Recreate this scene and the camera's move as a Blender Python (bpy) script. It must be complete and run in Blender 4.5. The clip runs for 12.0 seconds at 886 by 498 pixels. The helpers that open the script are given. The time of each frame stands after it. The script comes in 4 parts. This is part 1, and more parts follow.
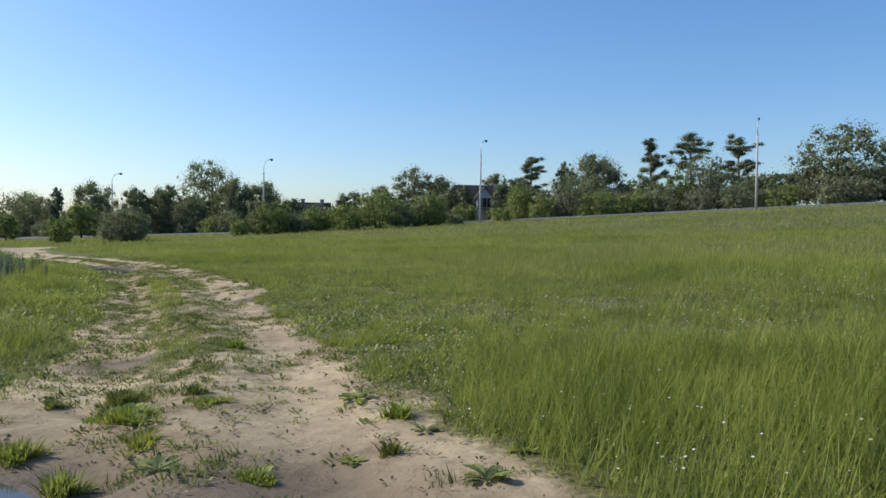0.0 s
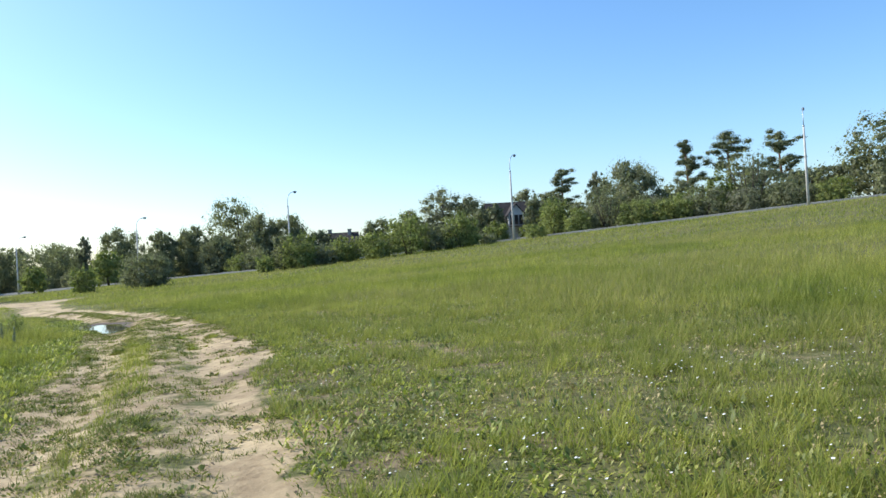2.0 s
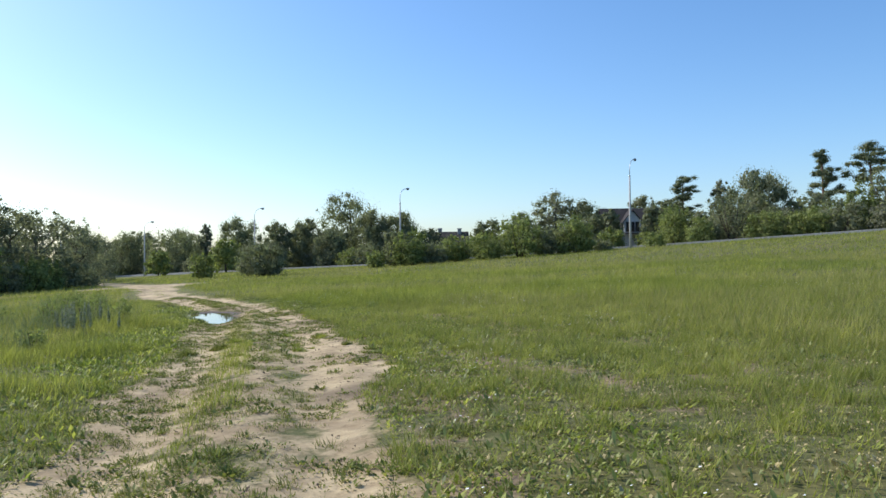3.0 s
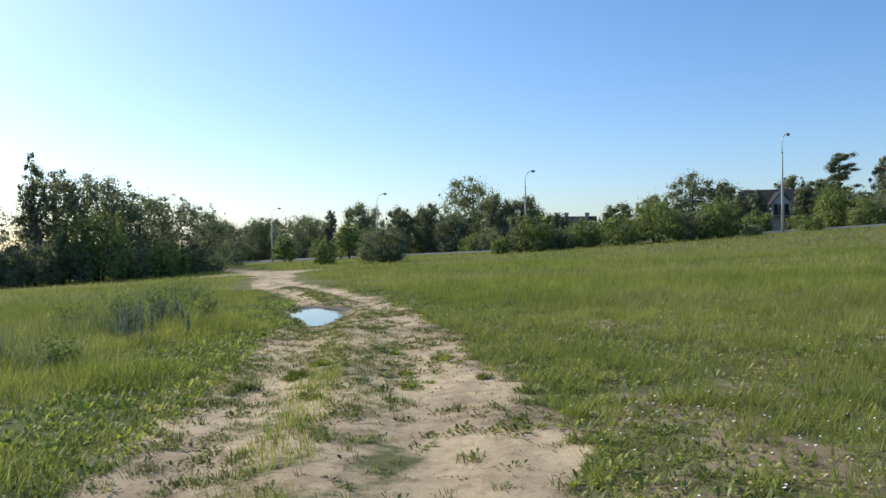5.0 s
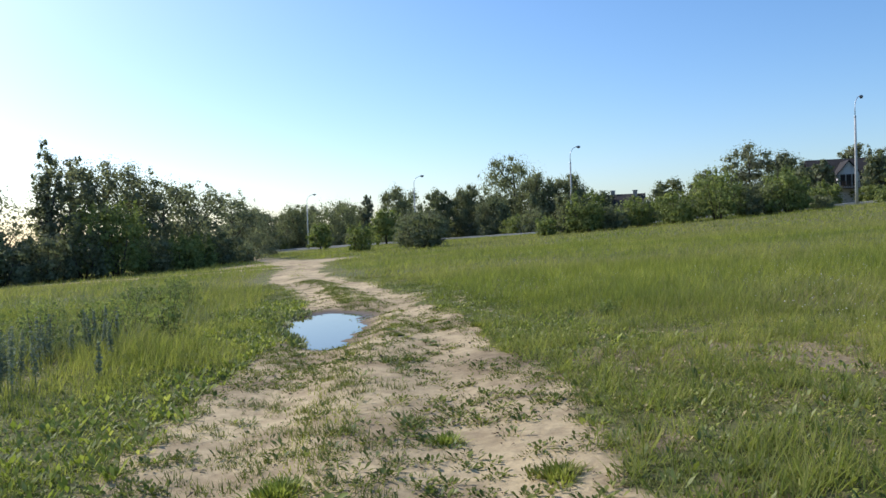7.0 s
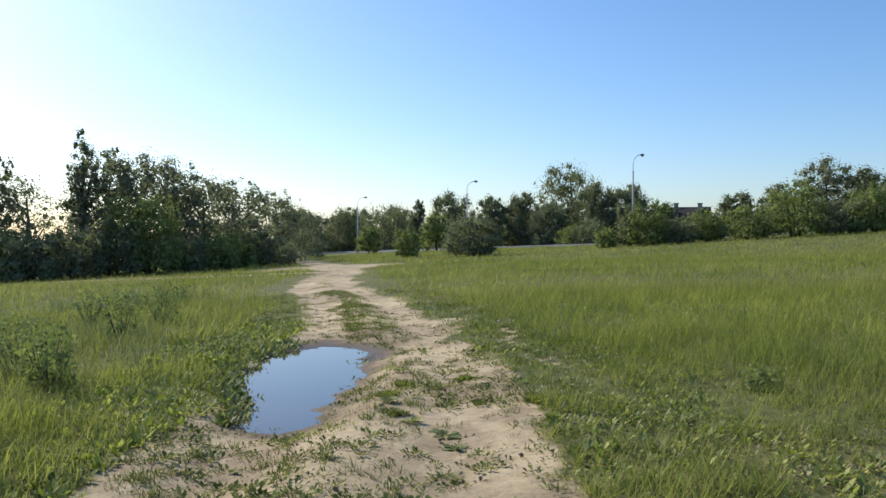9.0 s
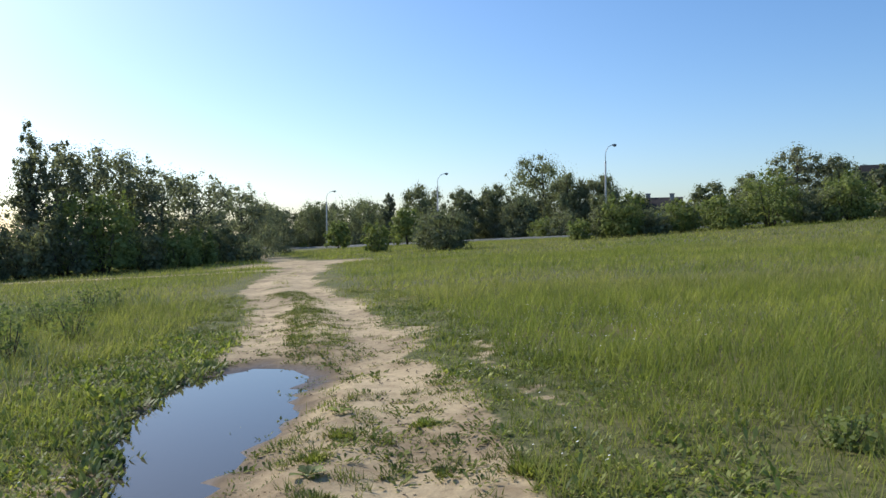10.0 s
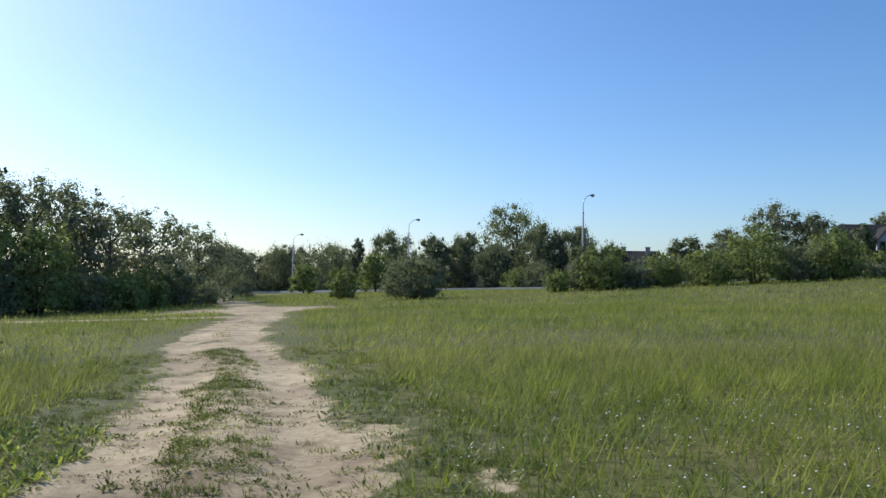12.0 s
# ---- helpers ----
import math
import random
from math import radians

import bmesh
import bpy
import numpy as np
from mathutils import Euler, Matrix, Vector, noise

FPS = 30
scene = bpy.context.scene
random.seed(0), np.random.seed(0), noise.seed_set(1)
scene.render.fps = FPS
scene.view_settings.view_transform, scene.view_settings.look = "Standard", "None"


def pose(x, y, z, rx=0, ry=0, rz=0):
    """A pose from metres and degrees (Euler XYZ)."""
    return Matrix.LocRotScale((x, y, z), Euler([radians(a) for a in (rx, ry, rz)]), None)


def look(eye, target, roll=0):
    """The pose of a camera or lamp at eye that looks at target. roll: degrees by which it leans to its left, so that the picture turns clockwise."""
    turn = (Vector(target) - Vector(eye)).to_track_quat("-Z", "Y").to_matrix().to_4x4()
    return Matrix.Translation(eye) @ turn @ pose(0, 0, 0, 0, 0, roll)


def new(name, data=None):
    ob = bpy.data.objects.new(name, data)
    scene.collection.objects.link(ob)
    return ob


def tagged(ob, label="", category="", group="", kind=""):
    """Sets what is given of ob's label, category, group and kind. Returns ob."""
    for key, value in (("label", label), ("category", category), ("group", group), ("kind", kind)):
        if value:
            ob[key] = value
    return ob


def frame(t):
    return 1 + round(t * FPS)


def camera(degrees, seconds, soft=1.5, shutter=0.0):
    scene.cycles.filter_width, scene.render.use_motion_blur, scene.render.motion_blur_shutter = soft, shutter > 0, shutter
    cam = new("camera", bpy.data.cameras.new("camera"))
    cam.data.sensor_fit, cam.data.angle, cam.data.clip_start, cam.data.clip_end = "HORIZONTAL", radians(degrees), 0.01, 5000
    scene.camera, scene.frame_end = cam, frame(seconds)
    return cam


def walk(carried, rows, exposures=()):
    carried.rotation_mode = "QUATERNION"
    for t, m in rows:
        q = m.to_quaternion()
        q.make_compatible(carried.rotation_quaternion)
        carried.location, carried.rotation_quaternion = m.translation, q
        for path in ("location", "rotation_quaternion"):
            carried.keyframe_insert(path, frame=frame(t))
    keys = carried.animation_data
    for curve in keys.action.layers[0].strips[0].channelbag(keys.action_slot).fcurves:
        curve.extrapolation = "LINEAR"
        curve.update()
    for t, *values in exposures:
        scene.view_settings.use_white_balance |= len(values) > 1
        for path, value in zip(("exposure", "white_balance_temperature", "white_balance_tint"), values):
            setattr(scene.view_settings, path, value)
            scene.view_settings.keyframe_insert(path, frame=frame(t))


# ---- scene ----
cam = camera(59.6, 12.0)
PATH = [
    (0, pose(0.000, 0.000, 1.127, 88.76, -0.68, -0.04)),
    (0.5, pose(-0.087, 1.145, 1.186, 86.64, 1.23, -1.77)),
    (1, pose(-0.175, 2.201, 1.217, 85.51, 2.23, -0.37)),
    (1.5, pose(-0.319, 3.290, 1.221, 89.85, 0.64, 3.15)),
    (2, pose(-0.509, 4.388, 1.223, 90.43, 3.49, 2.15)),
    (2.5, pose(-0.810, 5.379, 1.246, 91.21, 0.95, 6.78)),
    (3, pose(-1.174, 6.351, 1.227, 90.84, 0.53, 10.03)),
    (3.5, pose(-1.574, 7.363, 1.189, 90.69, 1.03, 16.84)),
    (3.7, pose(-1.726, 7.792, 1.179, 90.41, 1.40, 17.68)),
    (5.3, pose(-3.046, 11.583, 1.237, 89.83, 0.22, 19.50)),
    (5.5, pose(-3.284, 12.064, 1.223, 89.83, -0.06, 20.02)),
    (6, pose(-3.909, 13.297, 1.183, 89.09, -1.14, 22.64)),
    (6.5, pose(-4.408, 14.641, 1.161, 88.26, 0.96, 23.05)),
    (7, pose(-4.894, 15.963, 1.178, 88.74, 1.94, 21.88)),
    (7.2, pose(-5.066, 16.469, 1.182, 89.23, 2.47, 21.67)),
    (8.8, pose(-6.316, 19.833, 1.156, 89.47, -0.08, 24.92)),
    (9, pose(-6.484, 20.236, 1.163, 89.34, -0.11, 25.81)),
    (9.5, pose(-6.888, 21.241, 1.173, 89.23, 0.65, 27.10)),
    (10, pose(-7.254, 22.200, 1.178, 88.85, 0.61, 23.72)),
    (10.5, pose(-7.656, 23.124, 1.187, 89.37, 0.38, 19.81)),
    (11, pose(-8.103, 24.100, 1.183, 91.24, -0.70, 14.46)),
    (11.5, pose(-8.556, 24.972, 1.178, 91.79, -0.40, 17.45)),
    (12, pose(-9.069, 25.947, 1.177, 92.43, -1.06, 21.42)),
]
walk(cam, PATH, [(0.0, 0.12, 6250, 12), (0.5, 0.52, 6350, 10), (1.0, 0.81, 6600, 9), (1.5, 0.78, 6500, 9), (2.5, 0.52, 6350, 10), (3.7, 0.26, 6300, 12), (5.3, 0.2, 6300, 12), (7.0, 0.25, 6300, 12), (9.0, 0.18, 6350, 12), (10.0, 0.16, 6350, 12), (11.0, 0.12, 6100, 12), (12.0, 0.07, 6050, 12)])

# exposure and light
SUN_AZIMUTH = 74.0      # degrees to the left of +y
SUN_ELEVATION = 36.0
world = bpy.data.worlds.new("sky")
scene.world = world
world.use_nodes = True
wn = world.node_tree.nodes
sky = wn.new("ShaderNodeTexSky")
sky.sky_type = "NISHITA"
sky.sun_disc = False
sky.sun_elevation = radians(SUN_ELEVATION)
sky.sun_rotation = radians(-SUN_AZIMUTH)
sky.air_density = 1.0
sky.dust_density = 1.0
sky.ozone_density = 4.5
wn["Background"].inputs["Strength"].default_value = 0.145
deep = wn.new("ShaderNodeHueSaturation")
deep.inputs["Saturation"].default_value = 1.14
world.node_tree.links.new(sky.outputs["Color"], deep.inputs["Color"])
world.node_tree.links.new(deep.outputs["Color"], wn["Background"].inputs["Color"])
sun = new("sun", bpy.data.lights.new("sun", "SUN"))
sun.data.energy = 3.6
sun.data.angle = radians(0.6)
sun.data.color = (1.0, 0.95, 0.87)
toward = Vector((-math.sin(radians(SUN_AZIMUTH)) * math.cos(radians(SUN_ELEVATION)),
                 math.cos(radians(SUN_AZIMUTH)) * math.cos(radians(SUN_ELEVATION)), math.sin(radians(SUN_ELEVATION))))
sun.matrix_world = look(toward * 200, (0, 0, 0))

rng = np.random.default_rng(7)


# ---------------------------------------------------------------- materials
def material(name):
    m = bpy.data.materials.new(name)
    m.use_nodes = True
    nodes = m.node_tree.nodes
    return m, nodes, m.node_tree.links, nodes["Principled BSDF"]


def ramp(nodes, links, source, stops):
    r = nodes.new("ShaderNodeValToRGB")
    while len(r.color_ramp.elements) < len(stops):
        r.color_ramp.elements.new(0.5)
    for e, (p, c) in zip(r.color_ramp.elements, stops):
        e.position, e.color = p, (*c, 1)
    links.new(source, r.inputs[0])
    return r.outputs[0]


def noise_node(nodes, links, scale, detail=4.0, coords="Object", rough=0.55):
    tc = nodes.new("ShaderNodeTexCoord")
    n = nodes.new("ShaderNodeTexNoise")
    n.inputs["Scale"].default_value, n.inputs["Detail"].default_value = scale, detail
    n.inputs["Roughness"].default_value = rough
    links.new(tc.outputs[coords], n.inputs["Vector"])
    return n.outputs["Fac"]


def mixed(nodes, links, fac, a, b, mode="MIX"):
    m = nodes.new("ShaderNodeMix")
    m.data_type, m.blend_type = "RGBA", mode
    for socket, value in ((m.inputs[0], fac), (m.inputs[6], a), (m.inputs[7], b)):
        if isinstance(value, (int, float)):
            socket.default_value = value
        elif isinstance(value, tuple):
            socket.default_value = (*value, 1)
        else:
            links.new(value, socket)
    return m.outputs[2]


def bumped(nodes, links, bsdf, height, strength, distance):
    b = nodes.new("ShaderNodeBump")
    b.inputs["Strength"].default_value, b.inputs["Distance"].default_value = strength, distance
    links.new(height, b.inputs["Height"])
    links.new(b.outputs[0], bsdf.inputs["Normal"])


def plain(name, dark, light, scale, rough, metal=0.0, bump=0.0):
    m, nodes, links, bsdf = material(name)
    n = noise_node(nodes, links, scale, 6)
    links.new(ramp(nodes, links, n, [(0.3, dark), (0.7, light)]), bsdf.inputs["Base Color"])
    bsdf.inputs["Roughness"].default_value, bsdf.inputs["Metallic"].default_value = rough, metal
    if bump:
        bumped(nodes, links, bsdf, n, 0.6, bump)
    return m


def leafy(name, dark, mid, light, patch=0.0, dry=None, through_light=0.35, rough=0.8, uneven=0.8, gloss=0.12):
    """Thin leaves: varied from leaf to leaf and in patches, lit through from behind."""
    m, nodes, links, bsdf = material(name)
    geo = nodes.new("ShaderNodeNewGeometry")
    col = ramp(nodes, links, geo.outputs["Random Per Island"], [(0.0, dark), (0.5, mid), (1.0, light)])
    if patch:
        n = noise_node(nodes, links, patch, 3)
        shade = ramp(nodes, links, n, [(0.3, (0.62, 0.7, 0.6)), (0.7, (1.3, 1.2, 1.1))])
        col = mixed(nodes, links, uneven, col, shade, "MULTIPLY")
        tuft = noise_node(nodes, links, patch * 9, 2)
        shade = ramp(nodes, links, tuft, [(0.32, (0.6, 0.68, 0.6)), (0.68, (1.35, 1.28, 1.2))])
        col = mixed(nodes, links, uneven * 0.94, col, shade, "MULTIPLY")
    if dry:
        at = nodes.new("ShaderNodeAttribute")
        at.attribute_name = "dry"
        col = mixed(nodes, links, at.outputs["Fac"], col, dry)
    links.new(col, bsdf.inputs["Base Color"])
    bsdf.inputs["Roughness"].default_value = rough
    bsdf.inputs["Specular IOR Level"].default_value = gloss
    tr = nodes.new("ShaderNodeBsdfTranslucent")
    links.new(mixed(nodes, links, 0.7, col, (1.25, 1.35, 0.7), "MULTIPLY"), tr.inputs["Color"])
    mix = nodes.new("ShaderNodeMixShader")
    mix.inputs[0].default_value = through_light
    links.new(bsdf.outputs[0], mix.inputs[1])
    links.new(tr.outputs[0], mix.inputs[2])
    links.new(mix.outputs[0], nodes["Material Output"].inputs["Surface"])
    return m


def ground_material():
    m, nodes, links, bsdf = material("field_ground")
    at = nodes.new("ShaderNodeAttribute")
    at.attribute_name = "sand"
    wet = nodes.new("ShaderNodeAttribute")
    wet.attribute_name = "wet"
    fine = noise_node(nodes, links, 9.0, 8, rough=0.65)
    broad = noise_node(nodes, links, 0.35, 5)
    grit = noise_node(nodes, links, 60.0, 3)
    damp = noise_node(nodes, links, 1.7, 5, rough=0.6)
    sand = ramp(nodes, links, fine, [(0.22, (0.29, 0.215, 0.12)), (0.42, (0.5, 0.39, 0.228)), (0.6, (0.58, 0.46, 0.27)), (0.8, (0.67, 0.545, 0.33))])
    sand = mixed(nodes, links, 0.6, sand, ramp(nodes, links, broad, [(0.35, (0.5, 0.46, 0.43)), (0.62, (1.08, 1.06, 1.04))]), "MULTIPLY")
    sand = mixed(nodes, links, 0.25, sand, ramp(nodes, links, grit, [(0.3, (0.55, 0.5, 0.45)), (0.6, (1.1, 1.1, 1.1))]), "MULTIPLY")
    sand = mixed(nodes, links, 0.55, sand, ramp(nodes, links, damp, [(0.36, (0.42, 0.37, 0.33)), (0.52, (1.04, 1.03, 1.02)), (0.7, (1.2, 1.19, 1.17))]), "MULTIPLY")
    sand = mixed(nodes, links, wet.outputs["Fac"], sand, (0.10, 0.07, 0.045))
    turf = ramp(nodes, links, fine, [(0.25, (0.06, 0.06, 0.021)), (0.5, (0.128, 0.128, 0.042)), (0.8, (0.225, 0.2, 0.08))])
    turf = mixed(nodes, links, 0.8, turf, ramp(nodes, links, broad, [(0.3, (0.75, 0.85, 0.7)), (0.5, (1.0, 1.0, 1.0)), (0.75, (1.5, 1.2, 1.1))]), "MULTIPLY")
    edge = nodes.new("ShaderNodeMath")
    edge.operation = "MULTIPLY_ADD"
    edge.inputs[1].default_value = 0.5
    links.new(fine, edge.inputs[0])
    links.new(at.outputs["Fac"], edge.inputs[2])
    cut = ramp(nodes, links, edge.outputs[0], [(0.62, (0, 0, 0)), (0.82, (1, 1, 1))])
    links.new(mixed(nodes, links, cut, turf, sand), bsdf.inputs["Base Color"])
    r = nodes.new("ShaderNodeMapRange")
    r.inputs["From Min"].default_value = 0.66
    r.inputs["To Min"].default_value, r.inputs["To Max"].default_value = 0.95, 0.45
    links.new(wet.outputs["Fac"], r.inputs[0])
    links.new(r.outputs[0], bsdf.inputs["Roughness"])
    bsdf.inputs["Specular IOR Level"].default_value = 0.25
    bumped(nodes, links, bsdf, fine, 0.8, 0.028)
    return m


GROUND = ground_material()
GRASS = leafy("meadow_grass", (0.208, 0.236, 0.058), (0.28, 0.305, 0.08), (0.37, 0.382, 0.125), patch=0.16, dry=(0.40, 0.33, 0.18), through_light=0.45)
WEED = leafy("weed_leaf", (0.125, 0.15, 0.048), (0.21, 0.245, 0.08), (0.35, 0.365, 0.15), patch=0.8, through_light=0.3, rough=0.58, gloss=0.3)
WORMWOOD = leafy("wormwood_leaf", (0.15, 0.185, 0.09), (0.22, 0.255, 0.14), (0.31, 0.335, 0.23), patch=0.6, through_light=0.25)
TUFT = leafy("tuft_grass", (0.1, 0.122, 0.035), (0.175, 0.205, 0.06), (0.3, 0.315, 0.11), patch=0.7, dry=(0.36, 0.29, 0.16), through_light=0.3)
DEBRIS = plain("dry_litter", (0.045, 0.032, 0.02), (0.12, 0.085, 0.05), 4, 0.95)
PETAL = plain("white_petal", (0.75, 0.75, 0.7), (0.85, 0.85, 0.8), 3, 0.7)
# leaf_dark and leaf_mid are paler and greyer, haze put into their base colour
LEAF_DARK = leafy("leaf_dark", (0.185, 0.192, 0.147), (0.24, 0.247, 0.187), (0.3, 0.307, 0.232), patch=0.25, through_light=0.55, uneven=0.45)
LEAF_MID = leafy("leaf_mid", (0.165, 0.177, 0.115), (0.215, 0.229, 0.148), (0.275, 0.29, 0.19), patch=0.25, through_light=0.45, uneven=0.45)
LEAF_LIGHT = leafy("leaf_light", (0.17, 0.2, 0.075), (0.235, 0.27, 0.105), (0.32, 0.355, 0.145), patch=0.3, through_light=0.42, uneven=0.55)
LEAF_SILVER = leafy("leaf_silver", (0.17, 0.185, 0.135), (0.25, 0.26, 0.19), (0.34, 0.345, 0.26), patch=0.2, through_light=0.45)
LIME = leafy("lime_weed_leaf", (0.16, 0.195, 0.04), (0.29, 0.33, 0.075), (0.47, 0.48, 0.16), patch=0.9, through_light=0.38, rough=0.6, gloss=0.25)
BUGLOSS = leafy("blue_floret", (0.2, 0.23, 0.165), (0.27, 0.295, 0.235), (0.36, 0.375, 0.37), patch=0.5, through_light=0.3)
STRAW = plain("pale_straw", (0.34, 0.265, 0.115), (0.55, 0.45, 0.225), 4, 0.95)
NEEDLE = leafy("pine_needle", (0.1, 0.118, 0.07), (0.155, 0.175, 0.1), (0.23, 0.25, 0.145), patch=0.4, through_light=0.15)
BARK = plain("bark", (0.06, 0.045, 0.035), (0.16, 0.13, 0.10), 7, 0.95, bump=0.03)
PINE_BARK = plain("pine_bark", (0.08, 0.05, 0.035), (0.22, 0.13, 0.08), 6, 0.95, bump=0.03)
CONCRETE = plain("concrete", (0.42, 0.41, 0.38), (0.62, 0.60, 0.56), 3, 0.9, bump=0.006)
STEEL = plain("galvanised_steel", (0.38, 0.40, 0.42), (0.5, 0.52, 0.54), 5, 0.45, metal=0.6)
LAMP_CASE = plain("lamp_housing", (0.16, 0.17, 0.18), (0.25, 0.26, 0.27), 4, 0.5)
KERB = plain("kerb_stone", (0.3, 0.29, 0.27), (0.44, 0.42, 0.39), 3, 0.9, bump=0.006)
ASPHALT = plain("asphalt", (0.15, 0.145, 0.135), (0.23, 0.22, 0.20), 2, 0.95, bump=0.004)
ROOF = plain("dark_roof_sheet", (0.02, 0.017, 0.016), (0.045, 0.038, 0.035), 1.5, 0.95)
PLASTER = plain("pale_plaster", (0.52, 0.51, 0.49), (0.68, 0.67, 0.64), 1.2, 0.9)
BEIGE = plain("beige_plaster", (0.55, 0.43, 0.32), (0.66, 0.54, 0.42), 0.8, 0.9)
BRICK = plain("chimney_brick", (0.30, 0.25, 0.22), (0.5, 0.46, 0.42), 5, 0.9)
TIMBER = plain("dark_timber", (0.05, 0.035, 0.025), (0.12, 0.09, 0.06), 6, 0.8)


def glass_material():
    m, nodes, links, bsdf = material("window_glass")
    bsdf.inputs["Base Color"].default_value = (0.02, 0.025, 0.03, 1)
    bsdf.inputs["Roughness"].default_value = 0.06
    return m


def water_material():
    m, nodes, links, bsdf = material("puddle_water")
    bsdf.inputs["Base Color"].default_value = (0.075, 0.065, 0.05, 1)
    bsdf.inputs["Roughness"].default_value = 0.02
    bsdf.inputs["IOR"].default_value = 1.42
    bumped(nodes, links, bsdf, noise_node(nodes, links, 2.5, 2), 0.02, 0.01)
    return m


GLASS, WATER = glass_material(), water_material()


# ---------------------------------------------------------------- shapes
def smooth(a, b, v):
    s = np.clip((v - a) / (b - a), 0, 1)
    return s * s * (3 - 2 * s)


LATTICE = np.random.default_rng(3).random((256, 256))


def value_noise(x, y):
    x, y = np.asarray(x, float), np.asarray(y, float)
    i, j = np.floor(x).astype(int), np.floor(y).astype(int)
    u, v = x - i, y - j
    u, v = u * u * (3 - 2 * u), v * v * (3 - 2 * v)
    g = lambda a, b: LATTICE[a & 255, b & 255]
    return (g(i, j) * (1 - u) + g(i + 1, j) * u) * (1 - v) + (g(i, j + 1) * (1 - u) + g(i + 1, j + 1) * u) * v


def fbm(x, y, scale, octaves=4):
    total, amp, norm = 0.0, 1.0, 0.0
    for k in range(octaves):
        total = total + amp * value_noise(np.asarray(x) * scale * 2 ** k + 17 * k, np.asarray(y) * scale * 2 ** k + 31 * k)
        norm, amp = norm + amp, amp * 0.55
    return total / norm


LAMPS = np.array([(37.4, 92.4), (5.2, 107.5), (-27.4, 118.4), (-57.1, 133.7), (-88.4, 150.8)])
ROAD_X = np.array([-420.0, -150.0, -88.4, -57.1, -27.4, 5.2, 37.4, 90.0, 400.0])
ROAD_Y = np.array([330.0, 184.0, 150.8, 133.7, 118.4, 107.5, 92.4, 68.0, -75.0])
TRACK_X = np.array([2.2, 0.9, -0.5, -1.4, -2.3, -3.7, -5.4, -7.3, -9.1, -10.4, -13.0, -17.2, -21.6, -25.6, -30.0, -35.5, -41.0, -52.0, -66.0, -85.0])
TRACK_Y = np.array([-14.0, -5.0, 1.0, 4.2, 7.4, 11.5, 15.8, 20.2, 24.0, 26.8, 31.0, 37.0, 42.2, 48.0, 56.0, 64.0, 71.0, 84.0, 100.0, 124.0])
PUDDLES = [(-11.82, 27.5, 2.3, 0.70, 121.0), (-2.42, 3.5, 0.9, 0.6, 120.0)]   # x, y, half length, half width, direction


def beyond_lamps(x, y):
    return (y - np.interp(x, ROAD_X, ROAD_Y)) * 0.88


def slope(x, y):
    base = 0.0398 * np.clip(x, -110, 70) + 0.0134 * (np.clip(y, -40, 170) - 15)
    return base + smooth(-45, 0, beyond_lamps(x, y)) * np.clip(0.95 + 0.02 * x, 0.3, 2.3)


def track_offset(x, y):
    """Sideways distance from the middle of the dirt track (right is positive) and the length along it."""
    x, y = np.asarray(x, float), np.asarray(y, float)
    best, side, along, run = np.full(x.shape, 1e9), np.zeros(x.shape), np.zeros(x.shape), 0.0
    for k in range(len(TRACK_X) - 1):
        ax, ay, dx, dy = TRACK_X[k], TRACK_Y[k], TRACK_X[k + 1] - TRACK_X[k], TRACK_Y[k + 1] - TRACK_Y[k]
        length = math.hypot(dx, dy)
        s = np.clip(((x - ax) * dx + (y - ay) * dy) / length ** 2, 0, 1)
        px, py = x - ax - s * dx, y - ay - s * dy
        d = np.hypot(px, py)
        closer = d < best
        best = np.where(closer, d, best)
        side = np.where(closer, np.sign(px * dy - py * dx) * d, side)
        along = np.where(closer, run + s * length, along)
        run += length
    return side, along


def puddle_field(x, y):
    """One for every puddle: below 1 inside."""
    out = []
    for cx, cy, a, b, turn in PUDDLES:
        c, s = math.cos(radians(turn)), math.sin(radians(turn))
        u, v = (x - cx) * c + (y - cy) * s, -(x - cx) * s + (y - cy) * c
        out.append(np.hypot(u / a, v / (b * (1.0 + 0.32 * u / a))) * (1 + 0.85 * (fbm(x, y, 1.3, 4) - 0.5)))
    return out


